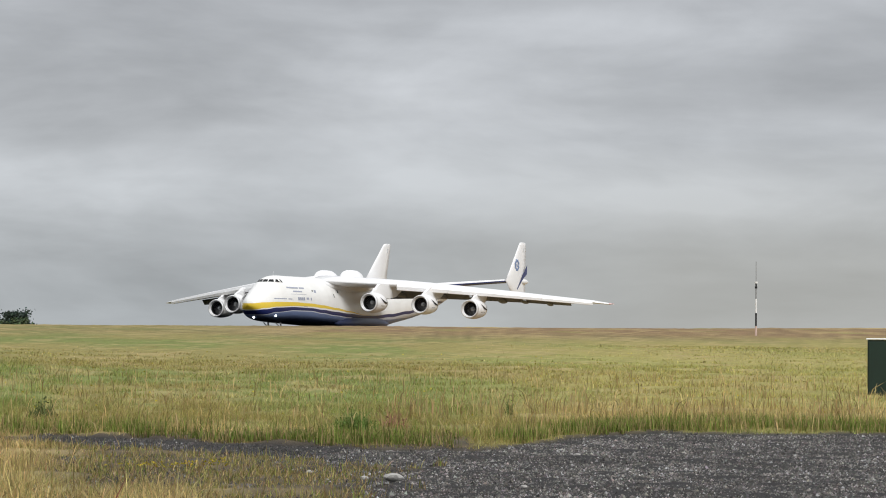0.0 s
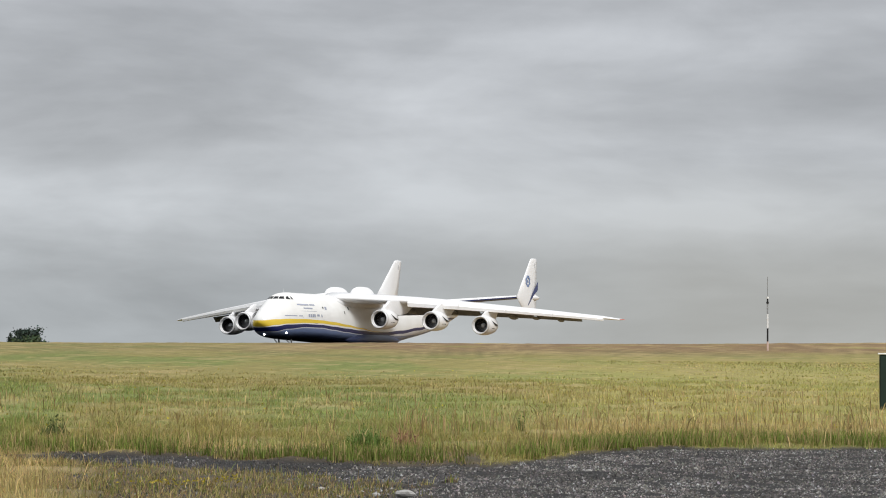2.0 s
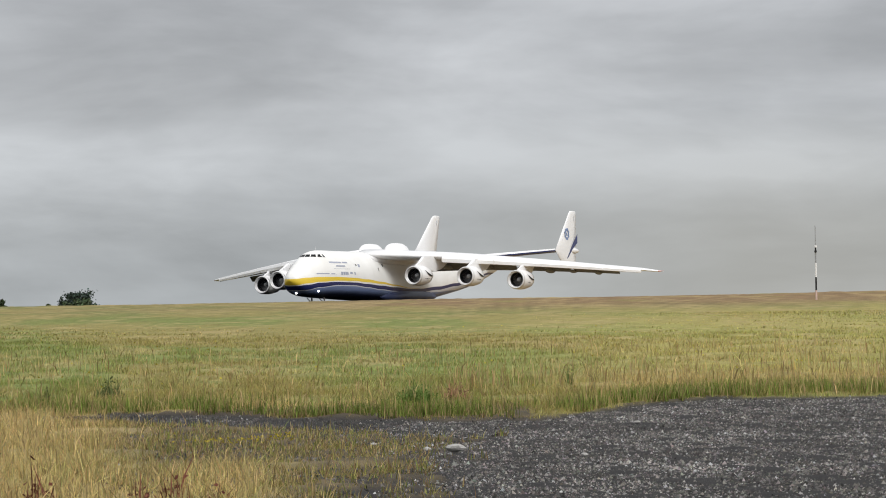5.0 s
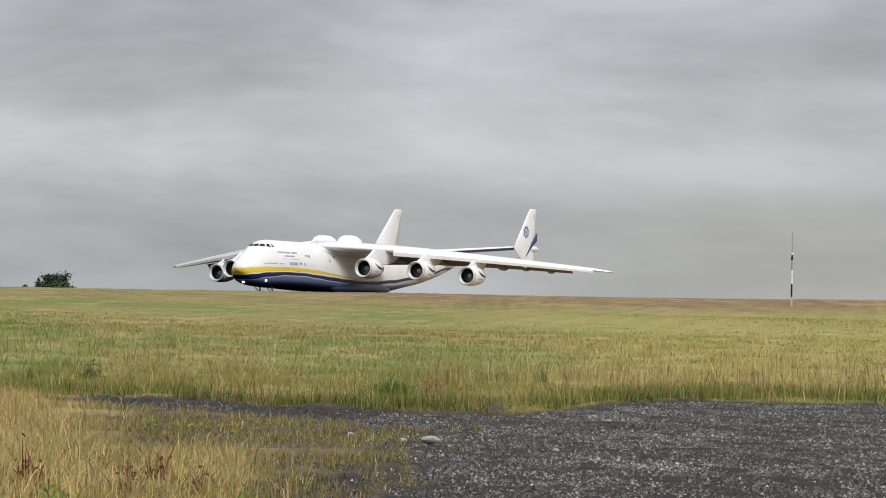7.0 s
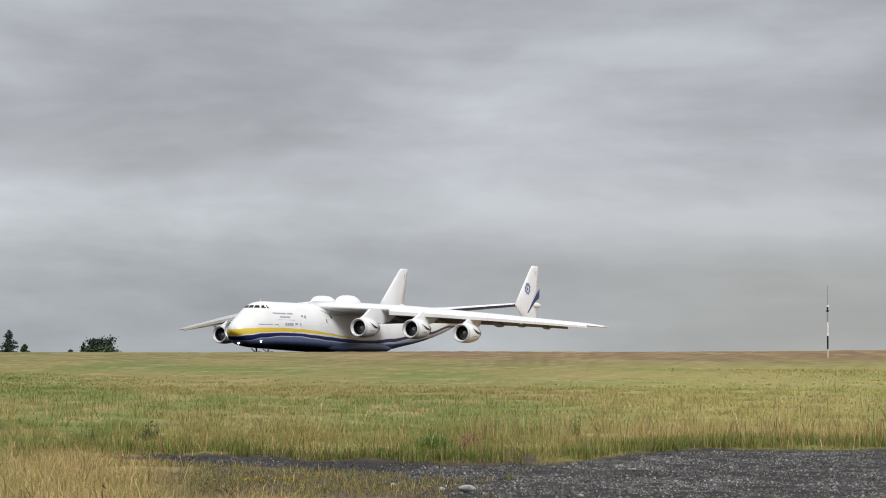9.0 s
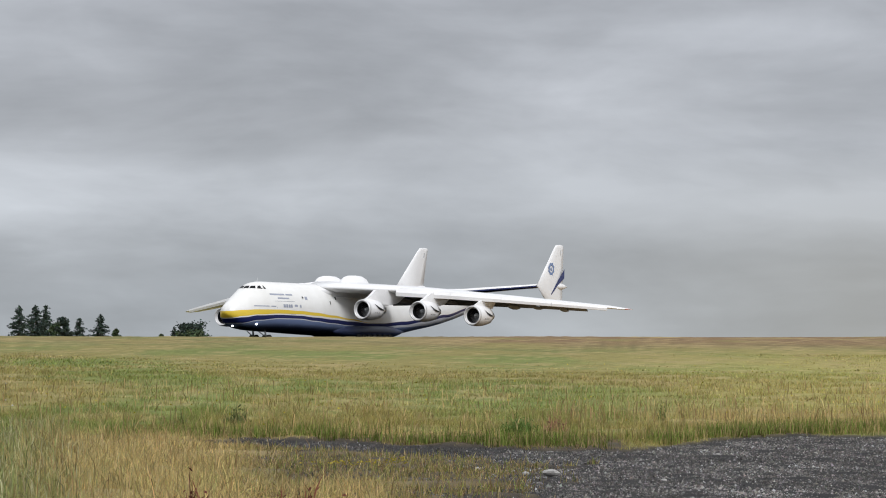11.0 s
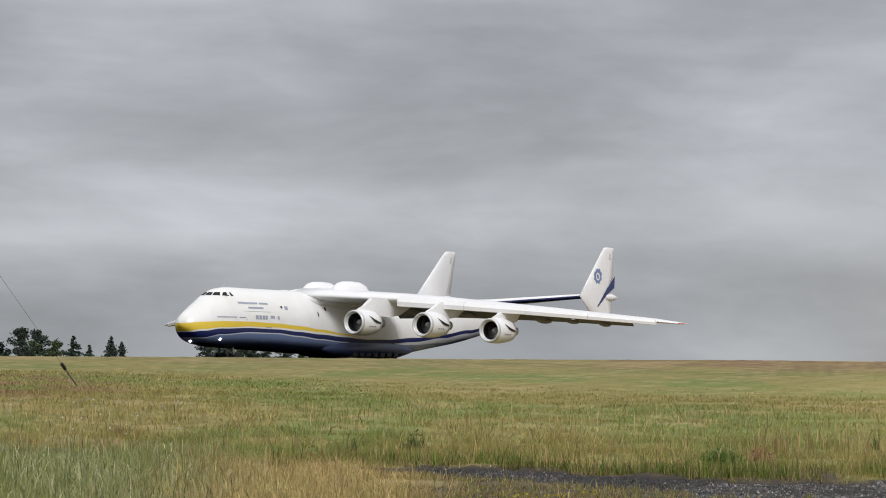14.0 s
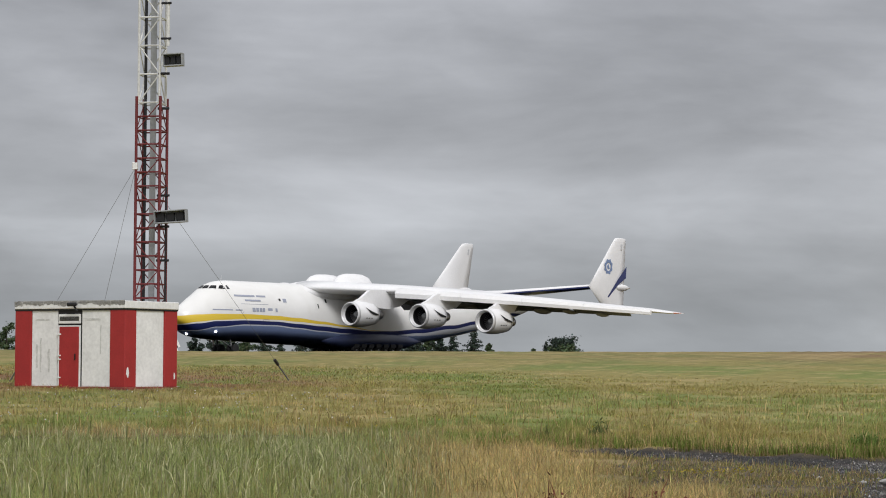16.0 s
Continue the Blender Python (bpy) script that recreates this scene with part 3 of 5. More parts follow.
def dome(bm, a0, a1, y0, half, z0, h, seg=12):
    rings = []
    for u in (0.0, 0.06, 0.16, 0.3, 0.5, 0.72, 0.86, 0.95, 1.0):
        k = max(0.02, (1 - abs(2 * u - 1) ** 3.2)) ** 0.5
        rings.append([(-(a0 + (a1 - a0) * u), y0 + half * k * math.cos(q), z0 + h * k * math.sin(q)) for q in np.linspace(-0.6, math.pi + 0.6, seg)])
    return loft(bm, rings)


def lean(bm, s):
    """Fins stand square to the rising tailplane and rake aft."""
    for v in bm.verts:
        v.co.y -= s * 0.05 * (v.co.z - 11.2)
        v.co.x -= 0.15 * (v.co.z - 11.2)
    return bm


def mark_fin(f, o, near):
    """The bullet at the tailplane's tip and the small mark near the top."""
    bm = bmesh.new()
    rings = [[(-a, o + r * math.cos(q), 11.2 + r * 1.1 * math.sin(q)) for q in np.linspace(0, 6.283, 11)[:-1]] for a, r in ((80.2, 0.1), (81.2, 0.42), (82.6, 0.52), (83.8, 0.4), (85.2, 0.03))]
    loft(bm, rings)
    part("tail_bullet", bm, WHITE, f, smooth=True)
    bm = bmesh.new()
    box(bm, (-82.2, o - 0.2, 17.0), (-81.8, o + 0.2, 17.9))
    part("fin_mark", lean(bm, math.copysign(1, o)), GREYWHITE, f)


def build_tail(plane):
    bm = bmesh.new()
    rows = [(-15.0, 74.6, 5.6, 11.25), (-2.0, 67.6, 9.6, 10.1), (2.0, 67.6, 9.6, 10.1), (15.0, 74.6, 5.6, 11.25)]
    loft(bm, [foil(l, c, y, z, 0.85) for y, l, c, z in rows])
    stab = part("tailplane", bm, WHITE, plane, "white tailplane with dark leading underside", smooth=True)
    for s in (-1, 1):
        # navy strip along the underside of the tailplane's leading edge
        bm = bmesh.new()
        rings = []
        for y, l, c, z in rows[2:]:
            rings.append([(-(l - 0.03), s * y, z - 0.01), (-(l - 0.03), s * y, z - 0.20), (-(l + 0.2 * c), s * y, z - 0.42), (-(l + 0.2 * c), s * y, z - 0.3)])
        loft(bm, rings)
        part("leading_edge_strip", bm, NAVY, stab, "dark leading edge strip")
        bm = bmesh.new()
        fin = [(z, a + 1.4, c) for z, a, c in ((7.9, 76.9, 5.1), (8.3, 76.0, 6.0), (11.2, 72.2, 9.8), (14.5, 75.1, 6.9), (18.2, 78.3, 3.7), (18.75, 78.9, 3.0), (18.85, 79.5, 2.0))]
        loft(bm, [[(-(l + u * c), s * 15.0 + v * c * 0.75, z) for u, v in AIRFOIL] for z, l, c in fin])
        f = part("fin", lean(bm, s), WHITE, plane, "tall white endplate fin with round badge", smooth=True)
        o = s * 15.0
        if s < 0:
            mark_fin(f, o, False)
            continue
        bm = bmesh.new()
        for side in (s,):
            yy = o + side * 0.40
            v = [bm.verts.new((-a, yy, z)) for a, z in ((83.3, 14.5), (83.3, 12.7), (81.2, 11.6), (78.6, 9.6), (78.3, 9.7), (80.9, 12.3))]
            bm.faces.new(v)
        part("fin_swoosh", lean(bm, s), NAVY, f, "blue diagonal stripe")
        bm = bmesh.new()
        for side in (s,):
            yy = o + side * 0.42
            inner, outer = [], []
            for k in range(16):
                q = 2 * math.pi * k / 16
                rr = 1.22 if k % 2 else 0.98
                outer.append(bm.verts.new((-78.2 + rr * math.cos(q), yy, 14.3 + rr * 1.05 * math.sin(q))))
                inner.append(bm.verts.new((-78.2 + 0.62 * math.cos(q), yy, 14.3 + 0.65 * math.sin(q))))
            for k in range(16):
                bm.faces.new((outer[k], outer[(k + 1) % 16], inner[(k + 1) % 16], inner[k]))
            c = [bm.verts.new((-78.2 + x, yy, 14.3 + z)) for x, z in ((-0.35, -0.3), (0.1, -0.42), (0.4, 0.1), (0.05, 0.42))]
            bm.faces.new(c)
        part("badge", lean(bm, s), material("badge_blue", (0.17, 0.24, 0.41), 0.5), f, "blue round badge")
        mark_fin(f, o, True)


def wheel_mesh(r, w):
    bm = bmesh.new()
    prof = [(-w / 2, r * 0.55), (-w / 2, r * 0.88), (-w * 0.36, r * 0.98), (0, r), (w * 0.36, r * 0.98), (w / 2, r * 0.88), (w / 2, r * 0.55)]
    loft(bm, [[(rr * math.cos(q), y, rr * math.sin(q)) for q in np.linspace(0, 2 * math.pi, 19)[:-1]] for y, rr in prof])
    return bm


LIFT = 0.65


def build_gear(plane):
    def wheel(leg, x, y, r, w, name="wheel"):
        ob = part(name, wheel_mesh(r, w), RUBBER, leg, smooth=True)
        ob.location = (x, y, r + LIFT)
    for s in (-1, 1):
        bm = bmesh.new()
        rod(bm, (-9.6, s * 1.25, 0.6 + LIFT), (-9.2, s * 1.15, 2.6), 0.14)
        rod(bm, (-9.7, s * 0.75, 0.62 + LIFT), (-9.7, s * 1.75, 0.62 + LIFT), 0.1)
        rod(bm, (-9.5, s * 1.2, 1.5), (-7.6, s * 1.1, 2.4), 0.08)
        leg = part("nose_gear_leg", bm, STEEL, plane)
        for o in (-0.42, 0.42):
            wheel(leg, -9.7, s * 1.25 + o, 0.62, 0.42)
        for k in range(7):
            x = -32.2 - k * 1.62
            bm = bmesh.new()
            rod(bm, (x, s * 3.1, 0.63 + LIFT), (x + 0.4, s * 2.9, 2.2), 0.16)
            rod(bm, (x, s * 2.4, 0.63 + LIFT), (x, s * 3.9, 0.63 + LIFT), 0.1)
            leg = part("main_gear_leg", bm, STEEL, plane)
            for o in (-0.42, 0.42):
                wheel(leg, x, s * 3.1 + o, 0.63, 0.45)
            bm = bmesh.new()
            box(bm, (x - 0.55, s * 3.9 - 0.04, 1.6), (x + 0.55, s * 3.9 + 0.04, 2.1), 0.03)
            part("gear_door", bm, DARK, leg)


def build_aircraft():
    plane = thing("cargo_aircraft", "huge white six-engined cargo aircraft with yellow and blue stripes", "aircraft")
    bm = bmesh.new()
    stations = [0.0, 0.1, 0.25, 0.5, 0.8, 1.2, 1.8, 2.4, 3.0, 3.6, 4.2, 4.7, 5.2, 5.7, 6.2, 6.8, 7.4, 8.3, 9.2, 10.5] + list(np.arange(12, 44, 2.0)) + [45, 46, 47, 49, 51.5, 54, 57, 60, 63, 66.5, 70, 73, 76, 78, 80, 81.2, 82]
    loft(bm, [body_ring(a) for a in stations])
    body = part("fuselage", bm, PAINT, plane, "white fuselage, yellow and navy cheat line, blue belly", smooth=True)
    # wheel-well fairings along the belly
    for s in (-1, 1):
        bm = bmesh.new()
        rings = []
        for u, k in ((25.5, 0.03), (27, 0.45), (29.5, 0.85), (32, 1.0), (41, 1.0), (44, 0.85), (46.5, 0.45), (48.5, 0.03)):
            rings.append([(-u, s * (2.5 + 1.5 * k * math.cos(q)), 2.6 + 1.25 * k * math.sin(q)) for q in np.linspace(-math.pi / 2, math.pi / 2, 13)])
        loft(bm, rings)
        part("gear_fairing", bm, BELLY, body, "blue wheel-well fairing", smooth=True)
    # wing-body fairing and the two humps on the back
    bm = bmesh.new()
    dome(bm, 21.6, 44.0, 0.0, 3.5, 9.0, 1.7, 18)
    part("wing_fairing", bm, WHITE, body, smooth=True)
    for s in (-1, 1):
        bm = bmesh.new()
        dome(bm, 28.6, 37.0, s * 2.55, 1.25, 9.85, 2.1, 14)
        part("back_fairing", bm, WHITE, body, "rounded white hump on the back", smooth=True)
    for a, s in ((20.2, 0), (23.6, 0), (44.5, -1), (45.0, 1), (47.6, -1), (48.2, 1), (51.0, 0)):
        bm = bmesh.new()
        dome(bm, a, a + 2.2, s * 1.4, 0.5, 10.12, 0.5 if a > 40 else 0.26, 10)
        part("antenna_fairing", bm, WHITE, body, smooth=True)
    bm = bmesh.new()
    rod(bm, (-8.6, 0, 10.2), (-8.75, 0, 10.95), 0.05, 0.02)
    part("antenna", bm, GREYWHITE, body)
    # cockpit glazing, pane by pane
    def nose_a(y, z):
        """How far back the body first reaches that half width at that height."""
        lo, hi = 2.0, 7.0
        for _ in range(18):
            m = (lo + hi) / 2
            lo, hi = (m, hi) if side_y(m, z) < y else (lo, m)
        return hi

    for s in (-1, 1):
        for y0, y1 in ((0.08, 0.85), (0.97, 1.62), (1.74, 2.08)):
            bm = bmesh.new()
            put = [bm.verts.new((-(nose_a(y, z) - 0.05), s * y * 1.01, z + 0.03)) for y, z in ((y0, 9.12), (y1, 9.12), (y1 * 0.8, 9.52), (y0 * 0.85, 9.52))]
            bm.faces.new(put)
            bmesh.ops.solidify(bm, geom=bm.faces[:], thickness=0.03)
            part("cockpit_window", bm, DARKGLASS, body)
        for a0, a1 in ((6.9, 7.35), (7.55, 8.0)):
            bm = bmesh.new()
            for a, z in ((a0, 9.1), (a1, 9.1), (a1 - 0.08, 9.6), (a0 + 0.14, 9.6)):
                bm.verts.new((-a, s * (side_y(a, z) + 0.035), z))
            bm.faces.new(bm.verts[:])
            part("cockpit_window", bm, DARKGLASS, body)
    # unreadable lettering as plain bars, small openings and door lines
    for a0, a1, z0, z1 in ((8.2, 12.0, 8.14, 8.38), (12.3, 14.1, 8.14, 8.38), (9.9, 12.9, 7.56, 7.78), (4.3, 7.4, 6.28, 6.42), (7.9, 9.1, 6.28, 6.42), (11.0, 11.55, 6.2, 6.7), (11.7, 12.2, 6.2, 6.7), (12.35, 12.85, 6.2, 6.7), (12.95, 13.4, 6.2, 6.7), (14.0, 14.9, 6.35, 6.7), (15.5, 15.9, 6.25, 6.7), (9.0, 14.2, 7.16, 7.2)):
        for s in (-1, 1):
            part("lettering_bar", flank(bmesh.new(), a0, a1, z0, z1, s=s), MARK, body)
    for a0, a1, z0, z1 in ((16.6, 16.95, 7.75, 8.05), (26.2, 26.55, 7.7, 8.2), (24.4, 24.6, 6.9, 7.5)):
        for s in (-1, 1):
            part("window", flank(bmesh.new(), a0, a1, z0, z1, 0.04, s=s), DARK, body)
    for s in (-1, 1):
        part("marking", flank(bmesh.new(), 17.4, 18.1, 7.55, 8.05, 0.035, s=s), MARK, body)
    for a0, a1, z0, z1 in ((13.0, 13.05, 3.4, 5.2), (14.1, 14.15, 3.4, 5.2), (13.0, 14.15, 5.15, 5.2), (9.2, 9.26, 6.0, 7.6)):
        for s in (-1, 1):
            part("door_seam", flank(bmesh.new(), a0, a1, z0, z1, 0.03, 0.0 if a0 > 10 else 1.3, s), MARK, body)
    # landing lights
    for a, y, z in ((2.2, 0.0, 3.2), (5.0, 2.7, 3.5), (5.0, -2.7, 3.5)):
        bm = bmesh.new()
        bmesh.ops.create_uvsphere(bm, u_segments=12, v_segments=8, radius=0.16, matrix=Matrix.Translation((-a, y and math.copysign(side_y(a, z), y), z)))
        part("landing_light", bm, GLOW, body, "lit landing light", smooth=True)
    for s in (-1, 1):
        build_wing(plane, s)
        for y, lead, z in ENGINES:
            build_engine(plane, s * y, lead, z)
    build_tail(plane)
    build_gear(plane)
    return plane


aircraft = build_aircraft()

# ---- the equipment cabin ----
def slab(name, lo, hi, mat, parent, bevel=0.01, label=""):
    return part(name, box(bmesh.new(), lo, hi, bevel), mat, parent, label)


def build_cabin():
    x, y = -13.02, 64.70
    cabin = thing("equipment_cabin", "red and white striped concrete equipment cabin with red door", "cabin", at=pose(x, y, 0.66, 0, 0, -29.7))
    L, W, H = 4.6, 2.6, 2.60
    slab("core_wall", (-L + 0.06, 0.06, 0), (-0.06, W - 0.06, H), CHALK, cabin)
    slab("plinth", (-L - 0.02, -0.02, -0.15), (0.02, W + 0.02, 0.16), material("dirty_red_plinth", (0.24, 0.06, 0.045), 0.85, grain=0.35, scale=3, bump=0.3), cabin, label="dirty reddish plinth")
    # long side, panel by panel
    def px(f):
        return -L * (1 - f)
    for f0, f1, mat in ((0.0, 0.15, RED), (0.15, 0.39, CHALK), (0.61, 0.865, CHALK), (0.865, 1.0, RED)):
        slab("wall_panel", (px(f0) + 0.006, 0.0 if mat is RED else 0.03, 0.16), (px(f1) - 0.006, 0.07, H - 0.02), mat, cabin, 0.012)
    slab("wall_panel", (px(0.0) - 0.03, 0.02, 0.16), (px(0.0) + 0.16, 0.30, H - 0.02), RED, cabin, 0.012)
    for f0, f1, mat in ((0.0, 0.215, RED), (0.215, 0.74, CHALK), (0.74, 1.0, RED)):
        slab("wall_panel", (-0.07, W * f0 + 0.03 + 0.004, 0.16), (0.0 if mat is RED else -0.03, W * f1 - 0.004, H - 0.02), mat, cabin, 0.012)
    for f0, f1, mat in ((0.0, 0.25, RED), (0.25, 0.75, CHALK), (0.75, 1.0, RED)):
        slab("wall_panel", (-L, W * f0 + 0.31 * (f0 == 0), 0.16), (-L + 0.07, W * f1, H - 0.02), mat, cabin, 0.012)
        slab("wall_panel", (-L + 0.08 + (L - 0.16) * f0, W - 0.07, 0.16), (-L + 0.08 + (L - 0.16) * f1, W, H - 0.02), mat, cabin, 0.012)
    # roof slab with weathered fascia
    roof = slab("roof", (-L - 0.02, -0.03, H + 0.03), (0.03, W + 0.03, H + 0.27), CHALK, cabin, 0.015, "white roof slab with weathered edge")
    slab("drip_edge", (-L - 0.01, -0.015, H - 0.02), (0.015, W + 0.01, H + 0.03), DARK, roof, 0.0)
    g = random.Random(4)
    xx = -L - 0.02
    while xx < -0.1:
        w = min(g.uniform(0.25, 0.7), 0.02 - xx)
        h0 = g.uniform(0.12, 0.2)
        bm = bmesh.new()
        n = 8
        low = [bm.verts.new((xx + w * k / n, -0.036, H + h0 + g.uniform(-0.03, 0.04))) for k in range(n + 1)]
        high = [bm.verts.new((xx + w * k / n, -0.036, H + 0.275 + g.uniform(0.0, 0.02))) for k in range(n + 1)]
        for k in range(n):
            bm.faces.new((low[k], low[k + 1], high[k + 1], high[k]))
        bmesh.ops.solidify(bm, geom=bm.faces[:], thickness=0.02)
        part("roof_felt", bm, CONCRETE, roof, "grey peeling roof edge")
        xx += w + 0.01
    # door with frame, hinges and a vent above
    d0, d1 = px(0.395), px(0.605)
    slab("door_reveal", (d0, 0.03, 0.1), (d1, 0.07, H - 0.02), DARK, cabin, 0.0)
    frame_ = slab("door_frame", (d0 + 0.03, -0.012, 0.12), (d0 + 0.075, 0.05, 2.10), CHALK, cabin, 0.005)
    for lo, hi in (((d1 - 0.065, -0.012, 0.12), (d1 - 0.02, 0.05, 2.10)), ((d0 + 0.08, -0.012, 2.06), (d1 - 0.07, 0.05, 2.10)), ((d0 + 0.08, -0.012, 0.10), (d1 - 0.07, 0.05, 0.14))):
        slab("frame_bar", lo, hi, CHALK, frame_, 0.005)
    door = slab("door", (d0 + 0.08, -0.02, 0.145), (d1 - 0.07, 0.04, 2.055), RED, cabin, 0.01, "red steel door")
    for z in (0.42, 1.0, 1.12, 1.8):
        slab("hinge", (d0 - 0.02, -0.035, z), (d0 + 0.16, -0.015, z + 0.045), CHALK, door, 0.004)
    slab("handle", (d1 - 0.22, -0.06, 1.0), (d1 - 0.19, -0.02, 1.2), DARK, door, 0.004)
    vent = slab("vent", (d0 + 0.04, -0.01, 2.16), (d1 - 0.02, 0.05, 2.46), CHALK, cabin, 0.006, "louvred white vent")
    for k in range(4):
        slab("louvre", (d0 + 0.09, -0.016, 2.25 + k * 0.035), (d1 - 0.07, -0.011, 2.278 + k * 0.035), DARK, vent, 0.0)
    # lamp on the roof edge, stains on the panels, chipped paint at the foot
    bm = bmesh.new()
    box(bm, (d1 - 0.36, -0.30, H + 0.10), (d1 - 0.06, -0.11, H + 0.22), 0.03)
    rod(bm, (d1 - 0.2, -0.12, H + 0.12), (d1 - 0.02, -0.16, H - 0.05), 0.03)
    part("wall_lamp", bm, DARK, cabin, "dark bulkhead lamp")
    stain = material("grey_stain", (0.60, 0.60, 0.58), 0.8, grain=0.3, scale=5)
    for cx, z0, z1, w in ((px(0.2), 0.75, 1.5, 0.06), (px(0.235), 0.6, 1.7, 0.05), (px(0.31), 0.6, 1.35, 0.07), (px(0.25), 2.26, 2.32, 0.35), (px(0.78), 1.2, 2.1, 0.04), (px(0.7), 2.26, 2.32, 0.4)):
        bm = bmesh.new()
        n = 7
        l_ = [bm.verts.new((cx - w * g.uniform(0.3, 1), 0.024, z0 + (z1 - z0) * k / n)) for k in range(n + 1)]
        r_ = [bm.verts.new((cx + w * g.uniform(0.3, 1), 0.024, z0 + (z1 - z0) * k / n)) for k in range(n + 1)]
        for k in range(n):
            bm.faces.new((l_[k], r_[k], r_[k + 1], l_[k + 1]))
        part("stain", bm, stain, cabin, "grey damp stain")
    for cx, cz, w, h, mat in ((0.14, 0.62, 0.08, 0.19, CHALK), (2.45, 0.5, 0.05, 0.14, CHALK)):
        bm = bmesh.new()
        pts = [bm.verts.new((0.006, cx + w * math.cos(q) * g.uniform(0.6, 1), cz + h * math.sin(q) * g.uniform(0.6, 1))) for q in np.linspace(0, 6.283, 12)[:-1]]
        bm.faces.new(pts)
        part("chipped_paint", bm, mat, cabin, "pale patch of chipped paint")
    return cabin


build_cabin()


# ---- the lattice tower ----
def build_tower():
    x, y = -12.75, 67.6
    tower = thing("lattice_tower", "red and white guyed steel lattice tower with antennas", "tower", at=pose(x, y, 0.70, 0, 0, -7.0))
    s, step, red_top, top = 0.40, 0.455, 9.3, 19.0
    corners = [(-s, -s), (s, -s), (s, s), (-s, s)]
    slab("footing", (-0.8, -0.8, -0.2), (0.8, 0.8, 0.12), CONCRETE, tower, 0.02)
    for cx, cy in corners:
        part("leg", rod(bmesh.new(), (cx, cy, 0), (cx, cy, red_top + 0.25), 0.05, seg=8), TOWERRED, tower, "red steel leg")
        part("leg", rod(bmesh.new(), (cx * 0.88, cy * 0.88, red_top), (cx * 0.88, cy * 0.88, top), 0.042, seg=8), TOWERWHITE, tower, "white steel leg")
    z, k = 0.25, 0
    while z < top:
        red = z < red_top
        f, mat, rise_ = (1.0, TOWERRED, step) if red else (0.88, TOWERWHITE, step * 2.05)
        for i in range(4):
            (ax, ay), (bx, by) = corners[i], corners[(i + 1) % 4]
            part("rung", rod(bmesh.new(), (ax * f, ay * f, z), (bx * f, by * f, z), 0.028, seg=5), mat, tower)
            if red and k % 2 == 0 and z + 2 * rise_ < red_top + 0.1:
                if i % 2 == (k // 2) % 2:
                    ax, ay, bx, by = bx, by, ax, ay
                part("brace", rod(bmesh.new(), (ax * f, ay * f, z), (bx * f, by * f, z + 2 * rise_), 0.018, seg=5), mat, tower)
            elif not red:
                if (i + k) % 2:
                    ax, ay, bx, by = bx, by, ax, ay
                part("brace", rod(bmesh.new(), (ax * f, ay * f, z), (bx * f, by * f, z + rise_), 0.022, seg=5), mat, tower)
        z += rise_
        k += 1
    slab("cable_tray", (-0.08, 0.05, 0.3), (0.12, 0.09, top), LEAD, tower, 0.004, "pale grey cable tray")
    part("feeder_cable", rod(bmesh.new(), (-0.26, 0.12, 0.3), (-0.26, 0.12, top), 0.05, seg=8), DARK, tower, "thick black feeder cable")
    part("feeder_cable", rod(bmesh.new(), (0.2, 0.22, 5.0), (0.2, 0.22, top), 0.03, seg=6), DARK, tower, "black feeder cable")
    # side poles on stand-off arms
    for z0, z1, xx, mat, arms in ((1.0, 6.6, 0.60, DARK, (4.2, 5.3, 6.31)), (11.2, 13.4, 0.60, TOWERWHITE, (11.44, 12.6))):
        pole = part("antenna_pole", rod(bmesh.new(), (xx, -0.3, z0), (xx, -0.3, z1), 0.03 if z0 < 5 else 0.06, seg=8), mat, tower, "slim antenna pole")
        for z in arms:
            part("standoff_arm", rod(bmesh.new(), (0.30, -0.34, z), (xx + 0.12, -0.34, z), 0.04, seg=6), DARK, pole)
    for z in (9.15, 10.29):
        part("step_bracket", rod(bmesh.new(), (0.30, -0.34, z), (0.68, -0.34, z), 0.045, seg=6), DARK, tower)
    part("thin_pole", rod(bmesh.new(), (0.62, -0.2, 0.0), (0.62, -0.2, 2.4), 0.022, seg=6), DARK, tower)
    # box antennas
    for z, xx, w, tip in ((5.58, 0.28, 1.08, 0.06), (10.7, 0.52, 0.66, 0.04)):
        turn = Matrix.Translation((xx, 0, z)) @ Matrix.Rotation(-tip, 4, "Y")
        bm = bmesh.new()
        for lo, hi in (((0, -0.62, 0.17), (w, -0.34, 0.21)), ((0, -0.62, -0.21), (w, -0.34, -0.17)), ((w - 0.04, -0.62, -0.17), (w, -0.34, 0.17)), ((0, -0.62, -0.17), (0.03, -0.34, 0.17)), ((0.03, -0.37, -0.17), (w - 0.04, -0.34, 0.17))):
            box(bm, lo, hi, 0.006)
        bmesh.ops.transform(bm, matrix=turn, verts=bm.verts[:])
        a = part("box_antenna", bm, LEAD, tower, "grey open box antenna")
        for q in (0.06, 0.36, 0.66):
            bm = box(bmesh.new(), (q * w, -0.50, -0.14), (q * w + 0.24 * w, -0.40, 0.13), 0.01)
            bmesh.ops.transform(bm, matrix=turn, verts=bm.verts[:])
            part("antenna_element", bm, DARK, a)
    bracket = part("guy_bracket", box(bmesh.new(), (-s - 0.12, -s - 0.05, 7.15), (-s + 0.05, -s + 0.1, 7.4), 0.02), CHALK, tower)
    # guys: straight steel wires from the tower to their anchors
    inv = tower.matrix_basis.inverted()
